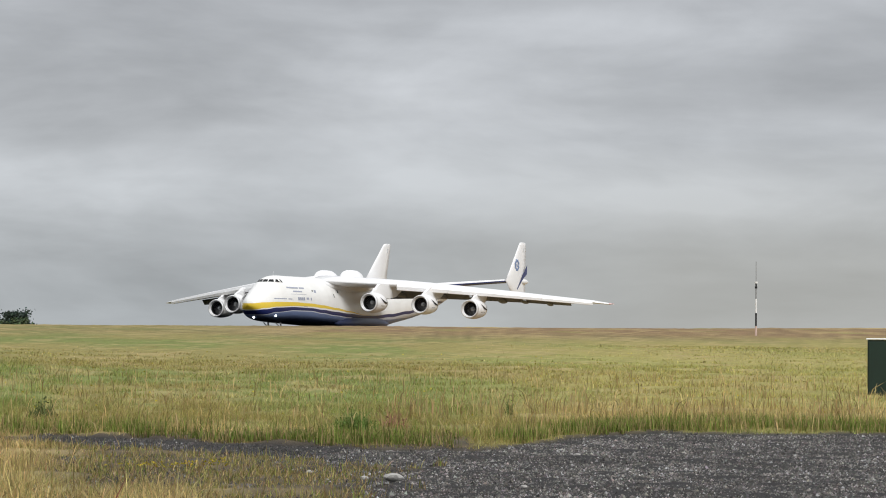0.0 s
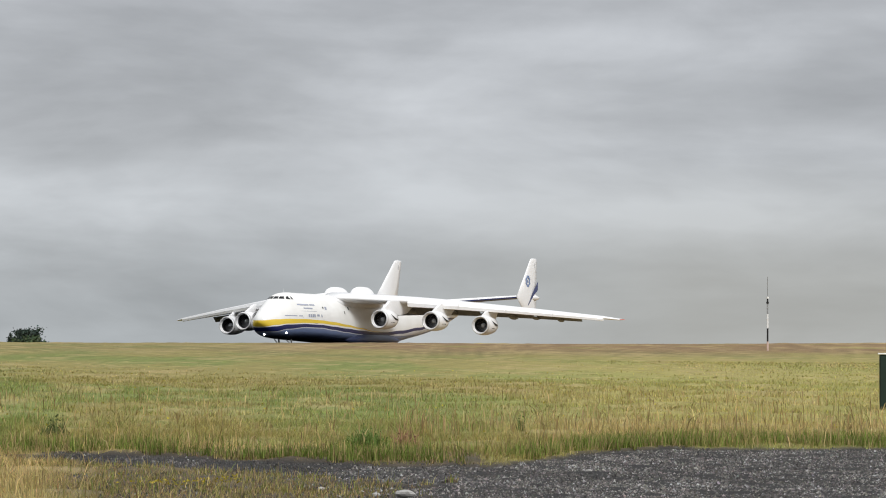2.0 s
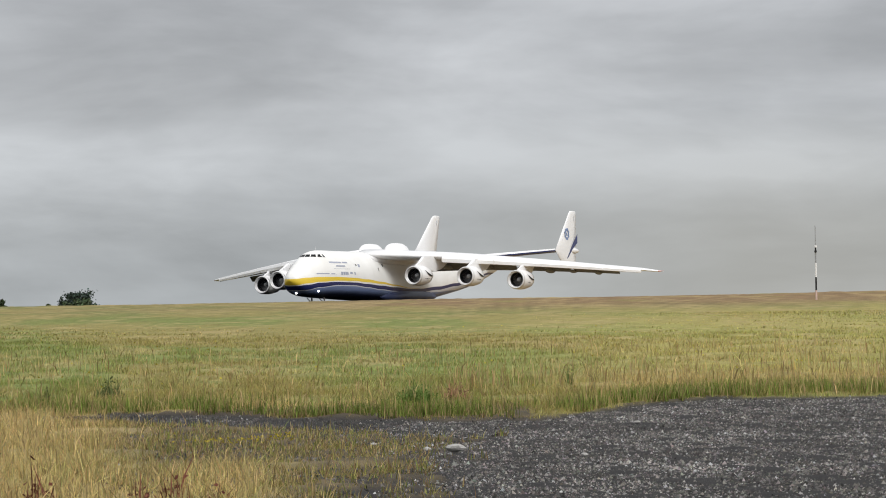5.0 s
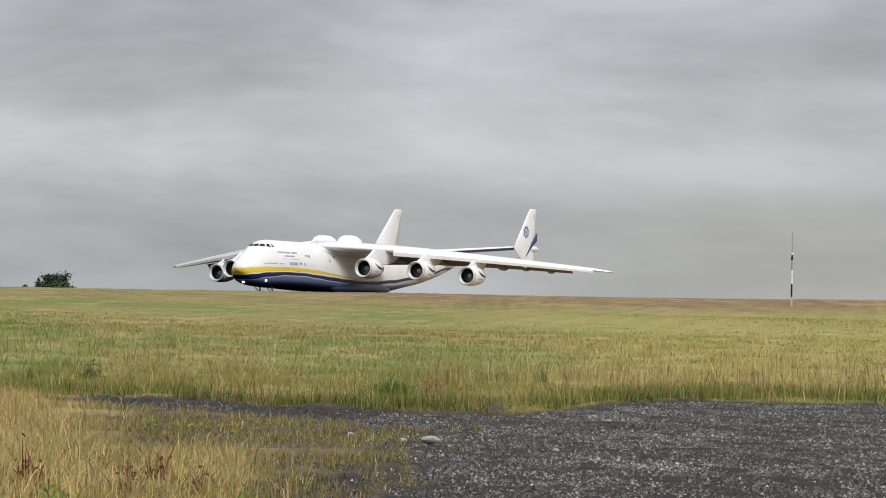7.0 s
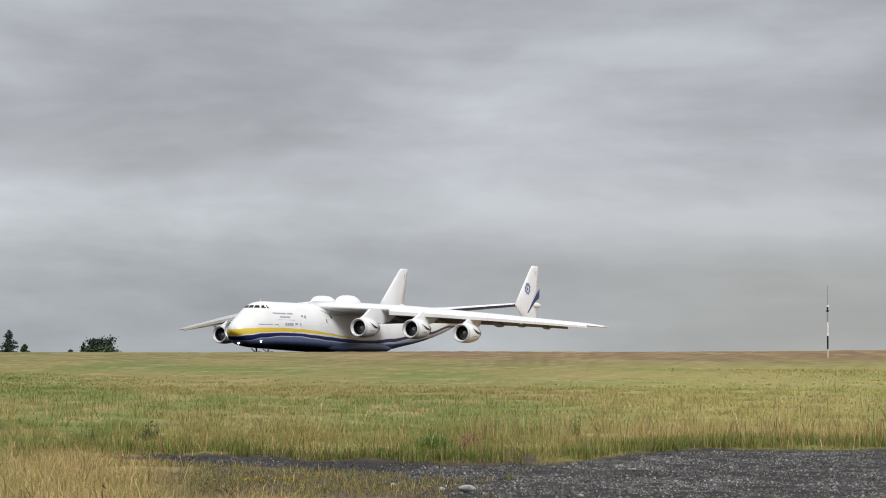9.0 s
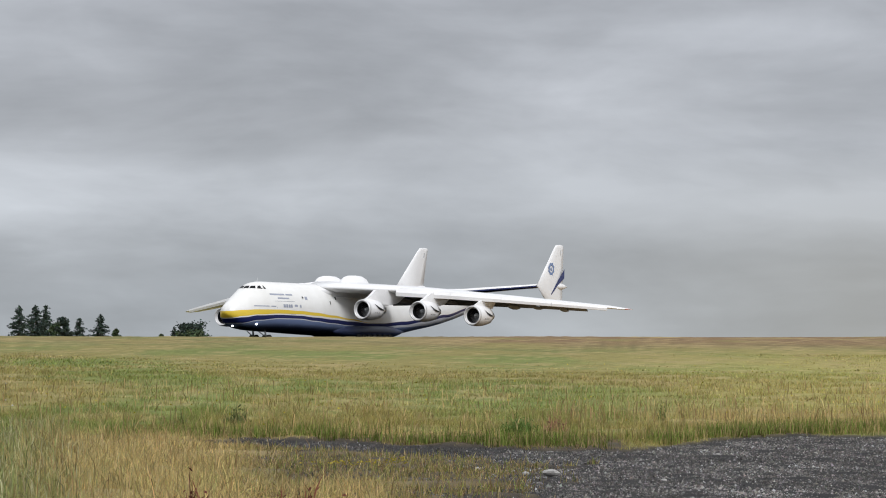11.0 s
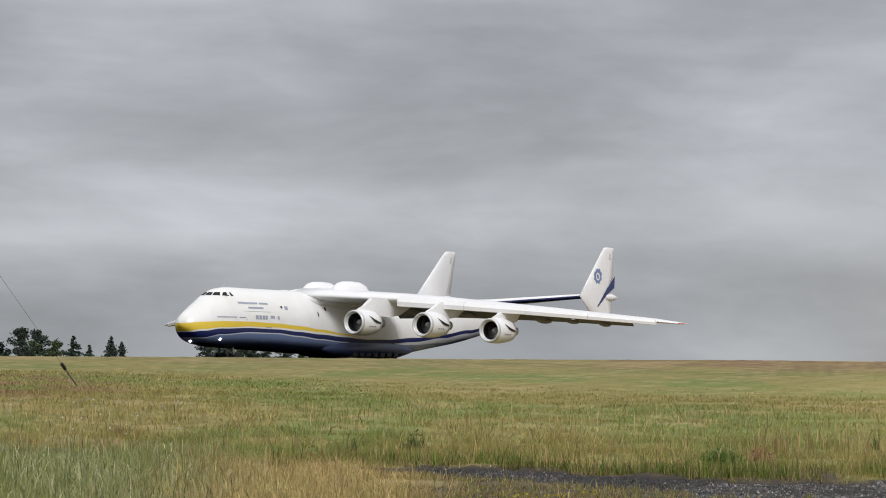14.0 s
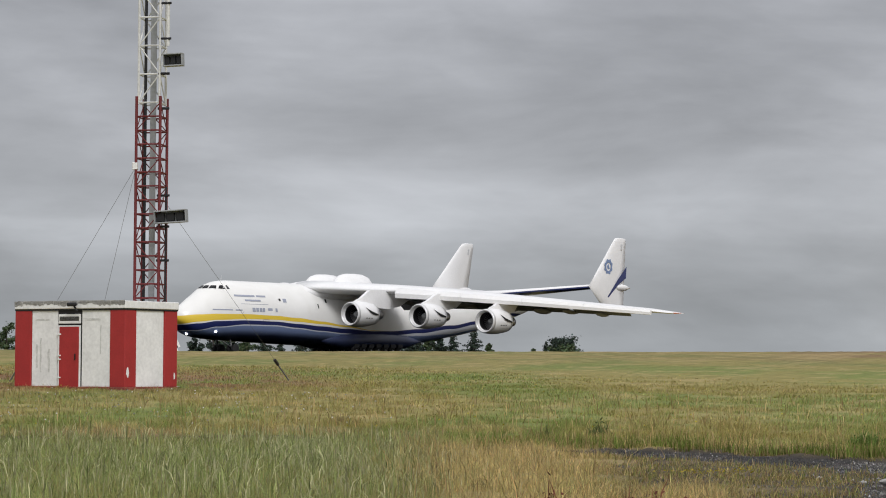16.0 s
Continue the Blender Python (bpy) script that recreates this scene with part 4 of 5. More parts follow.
    for ax, ay, az_ in ((-9.25, 77.2, 0.95), (-18.6, 73.0, 0.9), (-16.5, 76.0, 0.95)):
        end = inv @ Vector((ax, ay, az_))
        start = Vector((-s, -s, 7.25) if ax < -12 else (-s, s, 7.2))
        part("guy_wire", rod(bmesh.new(), start, end, 0.006, seg=5), WIRE, tower, "thin steel guy wire")
        d = (start - end).normalized()
        part("turnbuckle", rod(bmesh.new(), end, end + d * 1.0, 0.028, seg=6), WIRE, tower)
        part("insulator", rod(bmesh.new(), end + d * 1.0, end + d * 1.3, 0.06, seg=6), DARK, tower)
    return tower


build_tower()


# ---- mast, cabinet, stones ----
PALEPINK = material("faded_pink_paint", (0.62, 0.46, 0.40), 0.7, grain=0.15)


def build_mast():
    x, y = 45.4, 130.35
    mast = thing("radio_mast", "slim dark and white banded radio mast in the grass", "mast", at=pose(x, y, 1.88))
    z = 0.0
    for h, r, mat in ((0.72, 0.06, PALEPINK), (0.80, 0.055, DARK), (0.85, 0.055, CHALK), (0.75, 0.05, LEAD), (0.18, 0.05, DARK), (0.12, 0.09, CHALK), (1.2, 0.025, LEAD)):
        part("mast_section", rod(bmesh.new(), (0, 0, z), (0, 0, z + h), r, seg=8), mat, mast)
        z += h
    part("mast_collar", rod(bmesh.new(), (0, 0, 3.0), (0, 0, 3.12), 0.08, seg=8), DARK, mast)


build_mast()


def build_cabinet():
    c = thing("utility_cabinet", "dark green steel utility cabinet standing in grass", "cabinet", at=pose(19.80, 49.55, 0.30, 0, 0, -24))
    slab("body", (0, 0, 0.06), (1.5, 0.7, 1.38), GREENBOX, c, 0.015)
    slab("base", (0.05, 0.05, -0.15), (1.45, 0.65, 0.06), CONCRETE, c, 0.01)
    slab("lid", (-0.03, -0.03, 1.38), (1.53, 0.73, 1.42), CHALK, c, 0.012, "pale lid")
    for a in (0.03, 0.77):
        d = slab("door", (a, -0.02, 0.12), (a + 0.70, 0.0, 1.34), GREENBOX, c, 0.008)
        slab("handle", (a + 0.6, -0.05, 0.7), (a + 0.64, -0.02, 0.86), DARK, d, 0.004)


build_cabinet()


def build_stone(x, y, size, seed):
    g = random.Random(seed)
    bm = bmesh.new()
    bmesh.ops.create_icosphere(bm, subdivisions=2, radius=1)
    for v in bm.verts:
        k = 1 + 0.3 * noise.noise(v.co * 1.3 + Vector((seed, 0, 0)))
        v.co = Vector((v.co.x * size * k, v.co.y * size * 0.7 * k, v.co.z * size * 0.45 * k))
    ob = part("stone", bm, material("pale_stone", (0.36, 0.35, 0.33), 0.85, grain=0.25, scale=9, bump=0.3))
    ob.location = (x, y, ground_z(x, y) + size * 0.2)
    ob.rotation_euler = (0, 0, g.uniform(0, 3))
    tagged(ob, "pale grey stone lying on the dark gravel", "stone", "stones on the gravel")


for k, (x, y, s) in enumerate(((4.75, 26.45, 0.115), (4.42, 26.5, 0.06), (3.95, 27.6, 0.06), (5.9, 24.9, 0.05), (8.1, 31.0, 0.05))):
    build_stone(x, y, s, k + 2)

# ---- trees beyond the airfield ----
def leaves(centres, size, tilt, g):
    """Small four-sided leaf clumps round the given points: verts and faces."""
    n = len(centres)
    a = g.uniform(0, 6.283, n)
    b = g.normal(0, tilt, n)
    s = size * g.uniform(0.6, 1.4, n)
    u = np.stack([np.cos(a), np.sin(a), b * 0.6], 1) * s[:, None]
    v = np.stack([-np.sin(a) * b, np.cos(a) * b, np.ones(n)], 1) * (s * 0.55)[:, None]
    w = np.stack([np.sin(a), -np.cos(a), np.zeros(n)], 1) * (s * 0.3)[:, None]
    p = np.stack([centres - u, centres - v * 0.8 + w, centres + u * 0.8, centres + v - w], 1).reshape(-1, 3)
    f = np.arange(4 * n).reshape(n, 4)
    return p, f


def build_tree(az, dist, height, spread, kind, seed, label):
    g = np.random.RandomState(seed)
    x, y = dist * math.sin(radians(az)), dist * math.cos(radians(az))
    tree = thing("tree", label, "tree", "trees beyond the airfield", at=pose(x, y, 1.8))
    bm = bmesh.new()
    rod(bm, (0, 0, 0), (0.15, 0, height * 0.93), 0.022 * height, 0.004 * height, 8)
    pts = []
    if kind == "spruce":
        levels = int(height * 1.7)
        for k in range(levels):
            u = (k + 0.5) / levels
            z = height * (0.14 + 0.86 * u)
            reach = spread * (1 - u) ** 0.7 * g.uniform(0.5, 1.2) + 0.2
            for j in range(g.randint(5, 8)):
                q, rr = g.uniform(0, 6.283), reach * g.uniform(0.55, 1.15)
                end = np.array([math.cos(q) * rr, math.sin(q) * rr, z - rr * 0.18])
                rod(bm, (0, 0, z), end, 0.035, 0.01, 4)
                for m in range(max(5, int(rr * 9))):
                    t = g.uniform(0.12, 1.0)
                    pts.append(np.array([0, 0, z]) * (1 - t) + end * t + g.normal(0, 0.16, 3) - [0, 0, 0.1])
        for m in range(10):
            pts.append(np.array([0, 0, height * (0.93 + 0.008 * m)]) + g.normal(0, 0.05, 3))
    else:
        limbs = 26 if kind == "pine" else 24
        for k in range(limbs):
            u = g.uniform(0.18, 1.0) if kind == "pine" else g.uniform(0.05, 0.95)
            q = g.uniform(0, 6.283)
            rr = spread * g.uniform(0.25, 1.1) * (1 - 0.6 * u)
            z0, end = height * u * 0.72, np.array([math.cos(q) * rr, math.sin(q) * rr, height * (u * 0.84 + 0.06)])
            rod(bm, (0, 0, z0), end, 0.09, 0.03, 5)
            lump = spread * g.uniform(0.12, 0.27)
            for m in range(70):
                pts.append(end + g.normal(0, 1, 3) * [lump * 0.55, lump * 0.55, lump * 0.42])
            for m in range(26):
                pts.append(np.array([0, 0, z0]) + (end - [0, 0, z0]) * g.uniform(0.3, 1) + g.normal(0, 0.2, 3))
    part("trunk", bm, BARK, tree)
    pts = np.array(pts)
    pts[:, 2] = np.maximum(pts[:, 2], 0.1)
    # leaf tints are lifted so that the colour carries the haze of distance
    base = {"spruce": (0.045, 0.066, 0.052), "pine": (0.038, 0.056, 0.044), "bush": (0.07, 0.10, 0.05)}[kind]
    v, f = leaves(pts, 0.30 if kind == "spruce" else 0.34, 0.8, g)
    cols = np.repeat(np.array(base)[None] * g.uniform(0.6, 1.5, (len(pts), 1)) * (1 + g.normal(0, 0.08, (len(pts), 3))), 4, 0)
    crown = sheet("crown", v, f, np.clip(cols, 0.004, 1), NEEDLE)
    crown.parent = tree
    return tree


SPRUCE, PINE, BUSH = "dark green spruce with uneven tiers of branches", "dark windswept pine with a lumpy broken crown", "dense green bush at the airfield's far edge"
TREES = [(-3.52, 12.2, 2.8, "spruce"), (-3.12, 12.8, 3.2, "spruce"), (-2.86, 13.4, 3.3, "spruce"), (-2.42, 9.6, 3.0, "pine"), (-2.02, 8.9, 2.6, "spruce"), (-1.50, 10.6, 2.7, "spruce"), (-1.10, 6.4, 1.6, "bush"),
         (-0.12, 4.6, 0.8, "bush"), (0.2, 6.6, 1.4, "spruce"), (0.44, 7.4, 1.6, "spruce"), (0.56, 7.4, 4.6, "pine"), (0.76, 8.6, 4.4, "pine"), (0.66, 5.6, 6.4, "bush"), (-2.62, 8.2, 2.4, "bush"), (-3.0, 9.4, 3.4, "bush"),
         (-6.1, 7.6, 1.8, "spruce"), (-6.36, 9.6, 2.2, "spruce"), (-6.9, 7.0, 1.4, "spruce"), (-7.3, 9.2, 3.0, "spruce"), (-7.72, 8.6, 4.0, "bush"), (-8.15, 12.4, 4.2, "pine"), (-8.62, 12.6, 4.6, "pine"), (-8.35, 8.2, 4.5, "bush"),
         (-9.05, 8.0, 3.2, "pine"), (-9.72, 7.6, 3.0, "bush"), (-10.0, 9.0, 2.6, "spruce"), (-10.5, 8.4, 4.4, "bush"), (-11.3, 9.6, 4.2, "pine"), (-12.2, 10.8, 4.6, "bush"), (-13.1, 12.4, 5.0, "pine"), (-13.8, 12.0, 4.6, "bush"), (-14.6, 11.0, 4.2, "pine")]
for k, (az, h, w, kind) in enumerate(TREES):
    az += 0.3 if az < -6 else -0.15 if az < -0.8 else 0.0
    build_tree(az, 690 + 25 * (k % 3), h, w * (1.75 if kind == "spruce" else 1.15), kind, 40 + k, {"spruce": SPRUCE, "pine": PINE, "bush": BUSH}[kind])


def build_marker():
    """A leaning red and white board among the far bushes."""
    x, y = 640 * math.sin(radians(-9.12)), 640 * math.cos(radians(-9.12))
    b = thing("marker_board", "leaning red and white warning board among bushes", "marker board", at=pose(x, y, 1.9, 0, -24, 0))
    slab("post", (-0.15, -0.1, 0), (0.15, 0.1, 6.0), CHALK, b, 0.02)
    slab("board", (-0.9, -0.2, 5.2), (0.9, -0.1, 8.4), material("faded_red", (0.5, 0.14, 0.12), 0.7, grain=0.1), b, 0.02)
    slab("board", (0.55, -0.26, 3.4), (1.2, -0.16, 7.6), CHALK, b, 0.02)


build_marker()


# ---- meadow ----
def scatter(density, r0, r1, a0, a1, g):
    n = int(density * 0.5 * (r1 * r1 - r0 * r0) * radians(a1 - a0))
    r = np.sqrt(g.uniform(r0 * r0, r1 * r1, n))
    a = np.radians(g.uniform(a0, a1, n))
    return r * np.sin(a), r * np.cos(a)


def blades(x, y, height, width, cols, g, lean=0.35, seed_head=0.0):
    """Tapered bent blades, three triangles each; some stems carry a seed head."""
    n = len(x)
    z = rise(np.hypot(x, y)) + swell(x, y) - 0.03
    q = g.uniform(0, 6.283, n)
    wx, wy = np.cos(q) * width * 0.5, np.sin(q) * width * 0.5
    d = g.uniform(0, 6.283, n)
    k = np.abs(g.normal(0, lean, n)) * height
    dx, dy = np.cos(d) * k, np.sin(d) * k
    head = (g.uniform(0, 1, n) < seed_head) * 1.0
    mid = 0.55 + 0.2 * head
    thin = 1 - 0.45 * head
    P = np.empty((n, 5, 3))
    P[:, 0] = np.stack([x - wx * thin, y - wy * thin, z], 1)
    P[:, 1] = np.stack([x + wx * thin, y + wy * thin, z], 1)
    mw = 0.75 + 0.75 * head
    P[:, 2] = np.stack([x + wx * mw + dx * 0.4, y + wy * mw + dy * 0.4, z + height * mid], 1)
    P[:, 3] = np.stack([x - wx * mw + dx * 0.4, y - wy * mw + dy * 0.4, z + height * mid], 1)
    P[:, 4] = np.stack([x + dx, y + dy, z + height], 1)
    i = np.arange(n)[:, None] * 5
    f = np.concatenate([i + [0, 1, 2], i + [0, 2, 3], i + [3, 2, 4]], 0)
    c = np.repeat(cols[:, None, :], 5, 1)
    return P.reshape(-1, 3), f, c.reshape(-1, 3)


def join(name, sets, label, category):
    off, V, F, C = 0, [], [], []
    for v, f, c in sets:
        V.append(v), F.append(f + off), C.append(c)
        off += len(v)
    ob = sheet(name, np.concatenate(V), np.concatenate(F), np.clip(np.concatenate(C), 0.005, 1), GRASS)
    # blades of a sward catch the sky like the sward's own surface
    side = np.repeat(np.random.RandomState(3).normal(0, 0.38, (off // 5, 3)) * [1, 1, 0] + [0, 0, 1], 5, 0)
    at = ob.data.attributes.new("custom_normal", "FLOAT_VECTOR", "POINT")
    at.data.foreach_set("vector", side.astype(np.float32).ravel())
    return tagged(ob, label, category, kind="stuff")


def tones(x, y, g, spread=0.13):
    c = field_colour(x, y) * 2.15
    n = len(x)
    c = c * np.exp(g.normal(0, spread, (n, 1))) * (1 + g.normal(0, 0.06, (n, 3)))
    dry = g.uniform(0, 1, n) < 0.10
    c[dry] = STRAW * g.uniform(0.9, 1.6, (dry.sum(), 1))
    return c


def keep(mask, *arrays):
    return [a[mask] for a in arrays]


def build_meadow():
    g = np.random.RandomState(21)
    sets = []
    for dens, r0, r1, h, w in ((280, 16.5, 30, 0.16, 0.008), (290, 30, 47, 0.115, 0.009), (110, 47, 72, 0.085, 0.014), (30, 72, 104, 0.055, 0.028)):
        x, y = scatter(dens, r0, r1, -17, 27, g)
        gr = on_gravel(x, y)
        bare = smoothstep(0.2, 0.9, waves(x, y, 1.3, 31)) * (np.hypot(x, y) < 33) * smoothstep(3.0, 6.0, np.degrees(np.arctan2(x, y)))
        gr = np.maximum(gr, 0.85 * furrow(x, y))
        x, y = keep((gr < g.uniform(0.0, 0.9, len(x))) & (bare < g.uniform(0.25, 1.0, len(x))), x, y)
        az, r = np.degrees(np.arctan2(x, y)), np.hypot(x, y)
        hh = h * np.exp(g.normal(0, 0.3, len(x))) * (1 + 0.3 * waves(x, y, 2.5, 33))
        low = np.maximum(smoothstep(0.5, 3.0, az) * smoothstep(22, 28, r), smoothstep(5.0, 7.0, az)) * (r < 35.5) * (az < 12)
        hh *= 1 - 0.72 * low
        hh = np.clip(hh, 0.05, 0.7)
        sets.append(blades(x, y, hh, w * np.exp(g.normal(0, 0.25, len(x))), tones(x, y, g), g, 0.8))
    join("meadow_grass", sets, "mixed green and straw meadow grass, uncut", "grass")
    # tall dry stems with seed heads
    sets = []
    for dens, r0, r1, a0, a1, h, w in ((80, 16.5, 36, -8, 7, 0.25, 0.008), (7, 36, 60, -17, 27, 0.28, 0.013), (22, 41, 47, 10, 27, 0.38, 0.013), (70, 20, 41, -17, -3, 0.30, 0.009)):
        x, y = scatter(dens, r0, r1, a0, a1, g)
        az, r = np.degrees(np.arctan2(x, y)), np.hypot(x, y)
        keepers = (on_gravel(x, y) < 0.1) & (furrow(x, y) < 0.4) & (waves(x, y, 1.8, 41) + g.uniform(-0.8, 0.8, len(x)) > -0.25) & ~((r > 21.5 + g.normal(0, 2.0, len(x))) & (r < 36) & (az > 1.4 + g.normal(0, 0.5, len(x))))
        x, y = keep(keepers, x, y)
        c = STRAW * g.uniform(0.95, 1.8, (len(x), 1)) * (1 + g.normal(0, 0.05, (len(x), 3)))
        green = (1 - smoothstep(-5.2, -2.6, np.degrees(np.arctan2(x, y)) + g.normal(0, 1.2, len(x))))[:, None] * (np.hypot(x, y) < 42)[:, None]
        fresh = np.where(g.uniform(0, 1, (len(x), 1)) < 0.5, (0.34, 0.39, 0.15), (0.60, 0.58, 0.34))
        c = c + (fresh * g.uniform(0.7, 1.4, (len(x), 1)) - c) * green
        sets.append(blades(x, y, h * np.exp(g.normal(0, 0.22, len(x))), np.full(len(x), w), c, g, 0.45, 0.6))
    # short dry tufts on the trodden ground beside the gravel
    x, y = scatter(640, 16.5, 35.5, 0, 11.5, g)
    x, y = keep((on_gravel(x, y) < g.uniform(0.0, 0.7, len(x))) & (waves(x, y, 0.7, 45) + g.uniform(-0.9, 0.9, len(x)) > -0.35), x, y)
    pal = np.array([STRAW * 1.1, STRAW * 0.8, (0.20, 0.19, 0.055), (0.24, 0.15, 0.08), (0.30, 0.27, 0.09), (0.16, 0.2, 0.05)])
    c = pal[g.randint(0, len(pal), len(x))] * g.uniform(1.1, 2.0, (len(x), 1))
    sets.append(blades(x, y, 0.075 * np.exp(g.normal(0, 0.4, len(x))), np.full(len(x), 0.011), c, g, 0.5))
    join("dry_stems", sets, "tall straw-coloured grass stems with seed heads", "grass")
    # green fringe along the track's far edge
    az = g.uniform(-2, 26, 26000)
    r = np.interp(az, *zip(*FAR_EDGE)) + 0.02 + np.abs(g.normal(0, 1.3, len(az)))
    x, y = r * np.sin(np.radians(az)), r * np.cos(np.radians(az))
    thick = (waves(x, y, 2.4, 51) + 0.5 * smoothstep(12, 16, az) + g.uniform(-0.7, 0.7, len(az)) > 0.0) & (on_gravel(x, y) < 0.6)
    x, y, az, r = keep(thick, x, y, az, r)
    c = np.array((0.205, 0.27, 0.06)) * g.uniform(0.6, 1.6, (len(x), 1))
    dryish = g.uniform(0, 1, len(x)) < 0.32
    c[dryish] = STRAW * 1.2
    join("verge_grass", [blades(x, y, np.clip(g.normal(0.20, 0.07, len(x)), 0.06, 0.45), np.full(len(x), 0.014), c, g, 0.3)], "lush green grass fringe along the gravel edge", "grass")
    # small flowers: yellow by the track, white by the cabin
    sets = []
    for n, r0, r1, a0, a1, col, s in ((420, 28.6, 31, 3.2, 6.2, (0.6, 0.48, 0.05), 0.022), (700, 38, 80, -16, 24, (0.5, 0.42, 0.06), 0.035), (500, 44, 64, -17, -4, (0.7, 0.7, 0.66), 0.035)):
        x, y = scatter(n / (0.5 * (r1 * r1 - r0 * r0) * radians(a1 - a0)), r0, r1, a0, a1, g)
        m = (waves(x, y, 3, 61) > 0.1) & (on_gravel(x, y) < 0.02)
        x, y = keep(m, x, y)
        v, f, c = blades(x, y, np.full(len(x), s), np.full(len(x), s * 1.4), np.array(col) * g.uniform(0.8, 1.2, (len(x), 1)), g)
        v[:, 2] += np.repeat(g.uniform(0.3, 1.0, len(x)) * (0.09 if r1 < 32 else 0.24), 5)
        sets.append((v, f, c))
    join("wild_flowers", sets, "small yellow and white meadow flowers", "flowers")


build_meadow()


def build_weed(x, y, height, spread, col, count, seed, label, group=""):
    """A clump of broad leaves and stalks."""
    g = np.random.RandomState(seed)
    px, py = g.normal(0, spread * 0.5, count), g.normal(0, spread * 0.35, count)
    hh = height * np.exp(g.normal(0, 0.3, count)) * np.exp(-(px / spread) ** 2)
    zz = rise(np.hypot(px + x, py + y)) - 0.03
    v, f, c = blades(px + x, py + y, hh, np.full(count, 0.02), 1.9 * np.array(col) * g.uniform(0.5, 1.5, (count, 1)), g, 0.45)
    extra = np.stack([px + x, py + y, zz + hh * g.uniform(0.3, 1.0, count)], 1)
    lv, lf = leaves(extra, 0.022, 0.9, g)
    z0 = float(rise(math.hypot(x, y)))
    ob = thing("weed", label, "plant", group, at=pose(x, y, z0))
    a = sheet("foliage_stalk", v - [x, y, z0], f, np.clip(c, 0.005, 1), GRASS)
    b = sheet("foliage", lv - [x, y, z0], lf, np.clip(np.repeat(np.array(col) * 1.9 * g.uniform(0.5, 1.4, (count, 1)), 4, 0), 0.005, 1), GRASS)
    a.parent = b.parent = ob
    tagged(a, kind="stuff"), tagged(b, kind="stuff")


DOCK = "reddish brown dock plant gone to seed"
for k, (x, y, h, s, col, n, lab) in enumerate((
        (1.14, 41.2, 0.27, 0.28, (0.075, 0.088, 0.035), 110, "dark green thistle clump in the meadow"), (6.02, 37.2, 0.26, 0.48, (0.085, 0.125, 0.035), 320, "fresh green leafy clump by the gravel"),
        (6.75, 37.6, 0.30, 0.3, (0.20, 0.12, 0.075), 60, DOCK), (9.75, 42.2, 0.34, 0.09, (0.09, 0.115, 0.04), 28, "dark green thistle clump in the meadow"), (0.05, 40.6, 0.22, 0.2, (0.10, 0.10, 0.045), 50, "dark green thistle clump in the meadow"),
        (0.05, 19.6, 0.30, 0.16, (0.10, 0.04, 0.028), 26, DOCK), (0.85, 18.7, 0.26, 0.14, (0.10, 0.04, 0.028), 26, DOCK), (1.2, 20.3, 0.26, 0.14, (0.10, 0.04, 0.028), 22, DOCK), (1.45, 19.0, 0.24, 0.12, (0.10, 0.04, 0.028), 22, DOCK),
        (1.75, 18.1, 0.12, 0.16, (0.07, 0.16, 0.02), 60, "fresh green leafy clump by the gravel"), (0.25, 17.9, 0.10, 0.4, (0.07, 0.16, 0.02), 150, "fresh green leafy clump by the gravel"), (-4.6, 46.0, 0.22, 0.3, (0.14, 0.105, 0.06), 50, DOCK))):
    build_weed(x, y, h, s, col, n, 80 + k, lab, "weeds in the meadow")


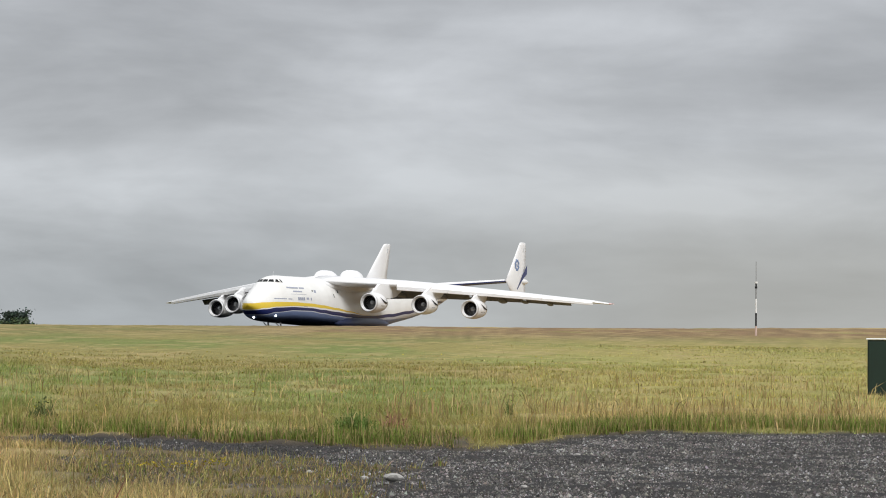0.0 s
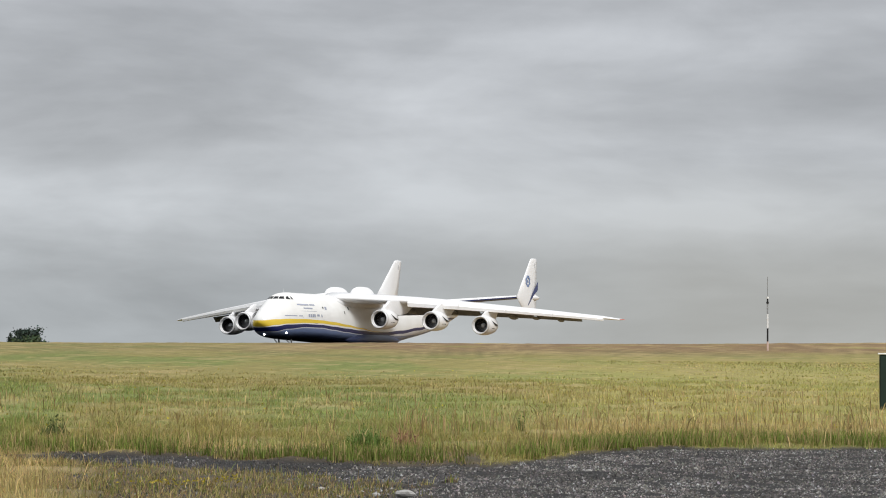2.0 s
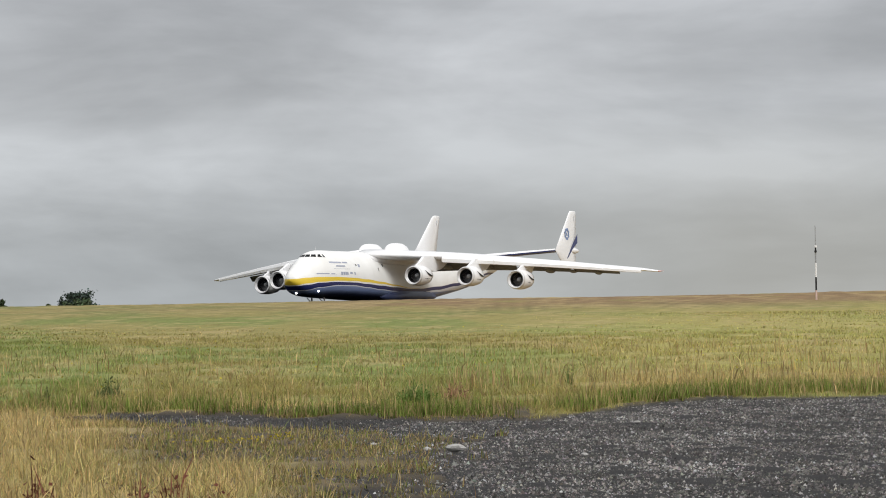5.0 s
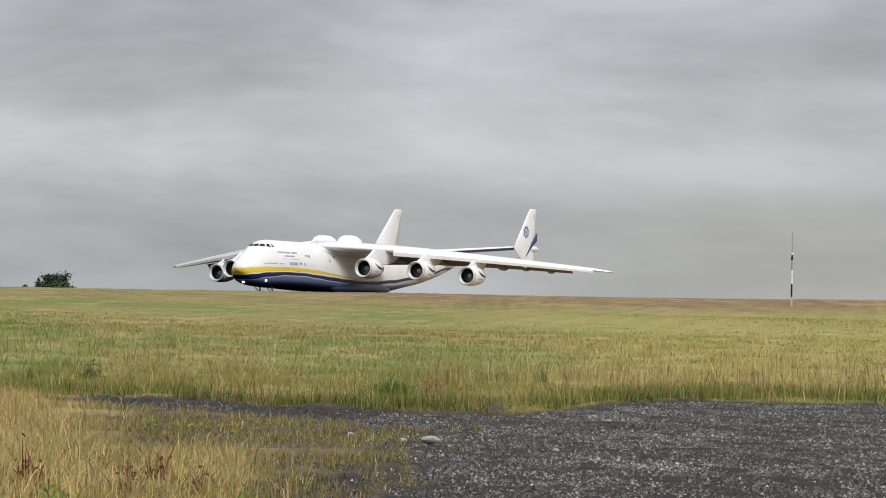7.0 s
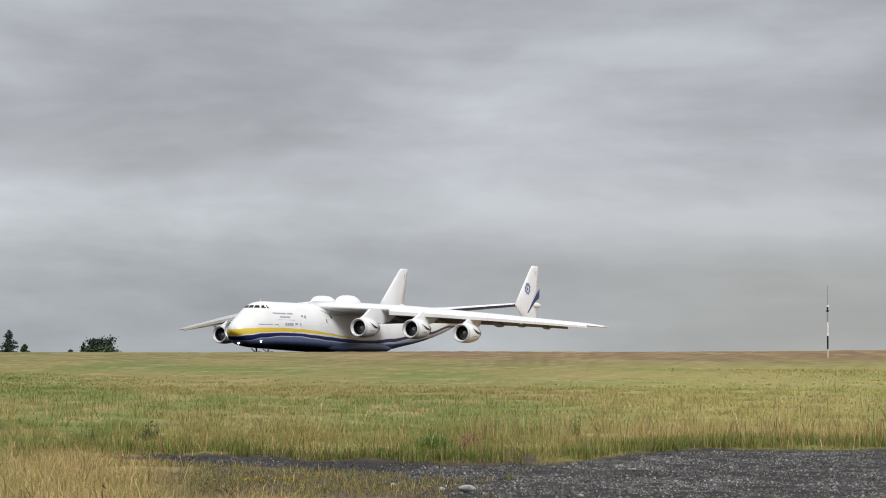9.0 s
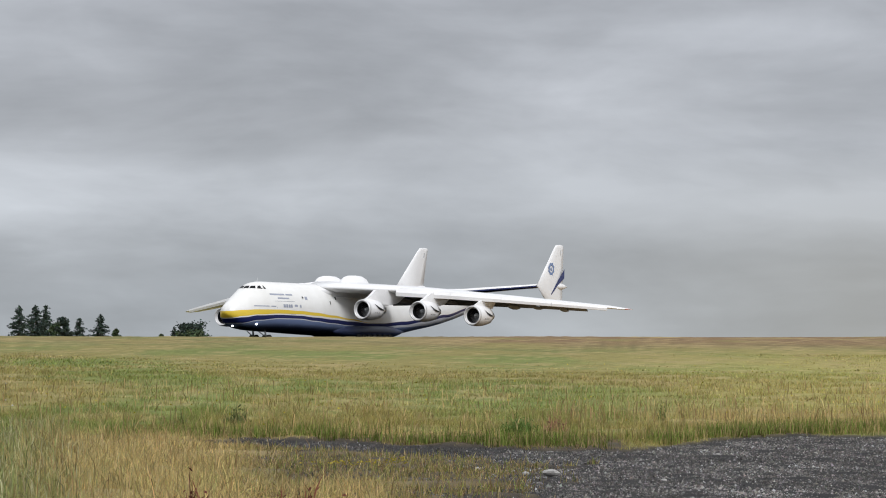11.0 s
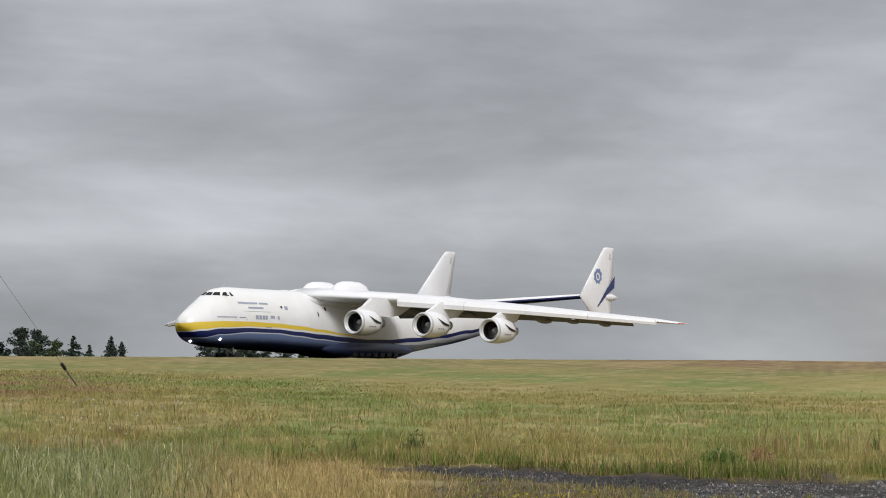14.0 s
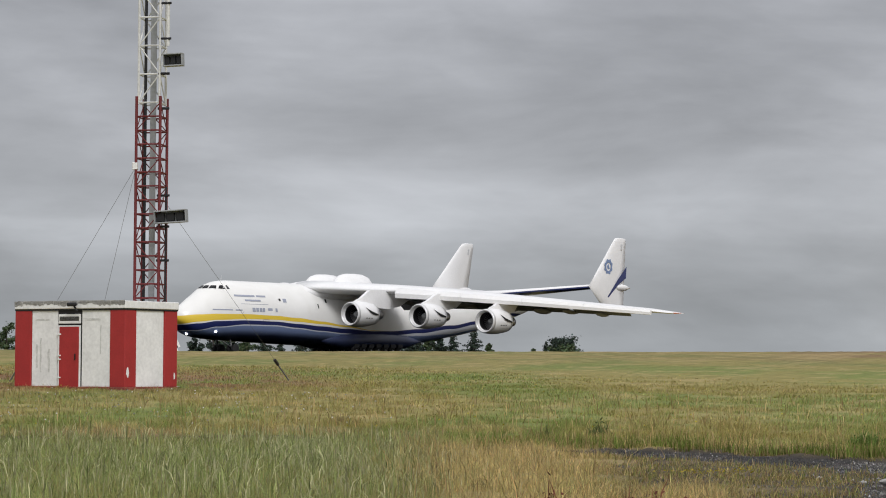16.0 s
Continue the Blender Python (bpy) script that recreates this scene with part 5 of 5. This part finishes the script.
# ---- gravel stones ----
def build_gravel():
    g = np.random.RandomState(77)
    x, y = scatter(620, 16.5, 41, -2, 27, g)
    x2, y2 = scatter(560, 16.5, 33, 1.6, 11, g)
    loose = waves(x2, y2, 1.3, 31) + g.uniform(-0.7, 0.7, len(x2)) > -0.3
    x, y, x2, y2 = *keep(on_gravel(x, y) > g.uniform(0.2, 0.9, len(x)), x, y), *keep(loose & (on_gravel(x2, y2) < 0.5), x2, y2)
    x, y = np.concatenate([x, x2]), np.concatenate([y, y2])
    n = len(x)
    s = np.minimum(0.0108 * np.exp(g.normal(0, 0.42, n)), 0.028)
    base = np.array([(1, 0, -0.4), (0, 1, -0.4), (-1, 0, -0.4), (0, -1, -0.4), (0, 0, 1)], float)
    tri = np.array([(0, 1, 4), (1, 2, 4), (2, 3, 4), (3, 0, 4)])
    q = g.uniform(0, 6.283, n)
    P = base[None] * (s[:, None] * g.uniform(0.6, 1.3, (n, 5)))[..., None]
    P[:, :, 2] *= 0.75
    P += g.normal(0, 0.15, P.shape) * s[:, None, None]
    X = P[..., 0] * np.cos(q)[:, None] - P[..., 1] * np.sin(q)[:, None] + x[:, None]
    Y = P[..., 0] * np.sin(q)[:, None] + P[..., 1] * np.cos(q)[:, None] + y[:, None]
    Z = P[..., 2] + (rise(np.hypot(x, y)) - 0.04 * on_gravel(x, y) + s * 0.35)[:, None]
    v = np.stack([X, Y, Z], -1).reshape(-1, 3)
    f = (np.arange(n)[:, None, None] * 5 + tri[None]).reshape(-1, 3)
    c = np.array((0.097, 0.091, 0.085)) * np.exp(g.normal(0, 0.62, (n, 1)) + 0.22 * waves(x, y * 0.5, 2.2, 71)[:, None]) * (1 + g.normal(0, 0.05, (n, 3)))
    c = c * (1 - 0.4 * (1 - smoothstep(7.5, 10, np.degrees(np.arctan2(x, y)))))[:, None]
    pale = g.uniform(0, 1, n) < 0.012
    c[pale] = np.array((0.34, 0.33, 0.31)) * g.uniform(0.7, 1.2, (pale.sum(), 1))
    ob = sheet("gravel", v, f, np.clip(np.repeat(c, 5, 0), 0.01, 0.34), STONE)
    tagged(ob, "dark grey crushed stone gravel on the track", "gravel", kind="stuff")


build_gravel()


# the aircraft's nose on the runway, time by time: it stands, then rolls and gathers speed
ROLL = [
    (0.0, 41.27, 367.93, 1.87, 234.41),
    (0.5, 41.32, 368.30, 1.87, 234.36),
    (1.0, 41.30, 368.22, 1.87, 234.37),
    (1.5, 41.25, 367.96, 1.87, 234.36),
    (2.0, 41.12, 367.87, 1.87, 234.36),
    (2.5, 40.98, 367.55, 1.87, 234.32),
    (3.0, 40.77, 367.45, 1.87, 234.29),
    (3.5, 40.27, 366.59, 1.87, 234.22),
    (4.0, 39.64, 366.10, 1.86, 234.02),
    (6.5, 34.05, 360.40, 1.83, 233.38),
    (7.0, 32.78, 363.91, 1.82, 232.79),
    (7.5, 31.80, 368.91, 1.80, 232.42),
    (8.0, 30.60, 373.33, 1.80, 232.17),
    (10.5, 12.75, 353.02, 1.84, 231.96),
    (11.0, 8.77, 347.68, 1.85, 231.97),
    (11.5, 4.68, 341.99, 1.86, 232.08),
    (12.0, -1.56, 336.79, 1.76, 232.25),
    (12.5, -6.55, 328.80, 1.74, 232.45),
    (13.0, -11.45, 308.93, 1.79, 232.82),
    (13.5, -16.50, 296.23, 1.82, 233.19),
    (14.0, -21.81, 285.62, 1.83, 233.60),
    (14.5, -27.35, 280.12, 1.80, 233.95),
    (15.0, -33.70, 289.02, 1.90, 234.44),
    (15.5, -40.10, 287.29, 1.93, 234.89),
    (16.0, -46.75, 282.11, 1.91, 235.25),
]


def motions():
    walk(aircraft, [(t, pose(x, y, z, 0, 0, h)) for t, x, y, z, h in ROLL])


motions()
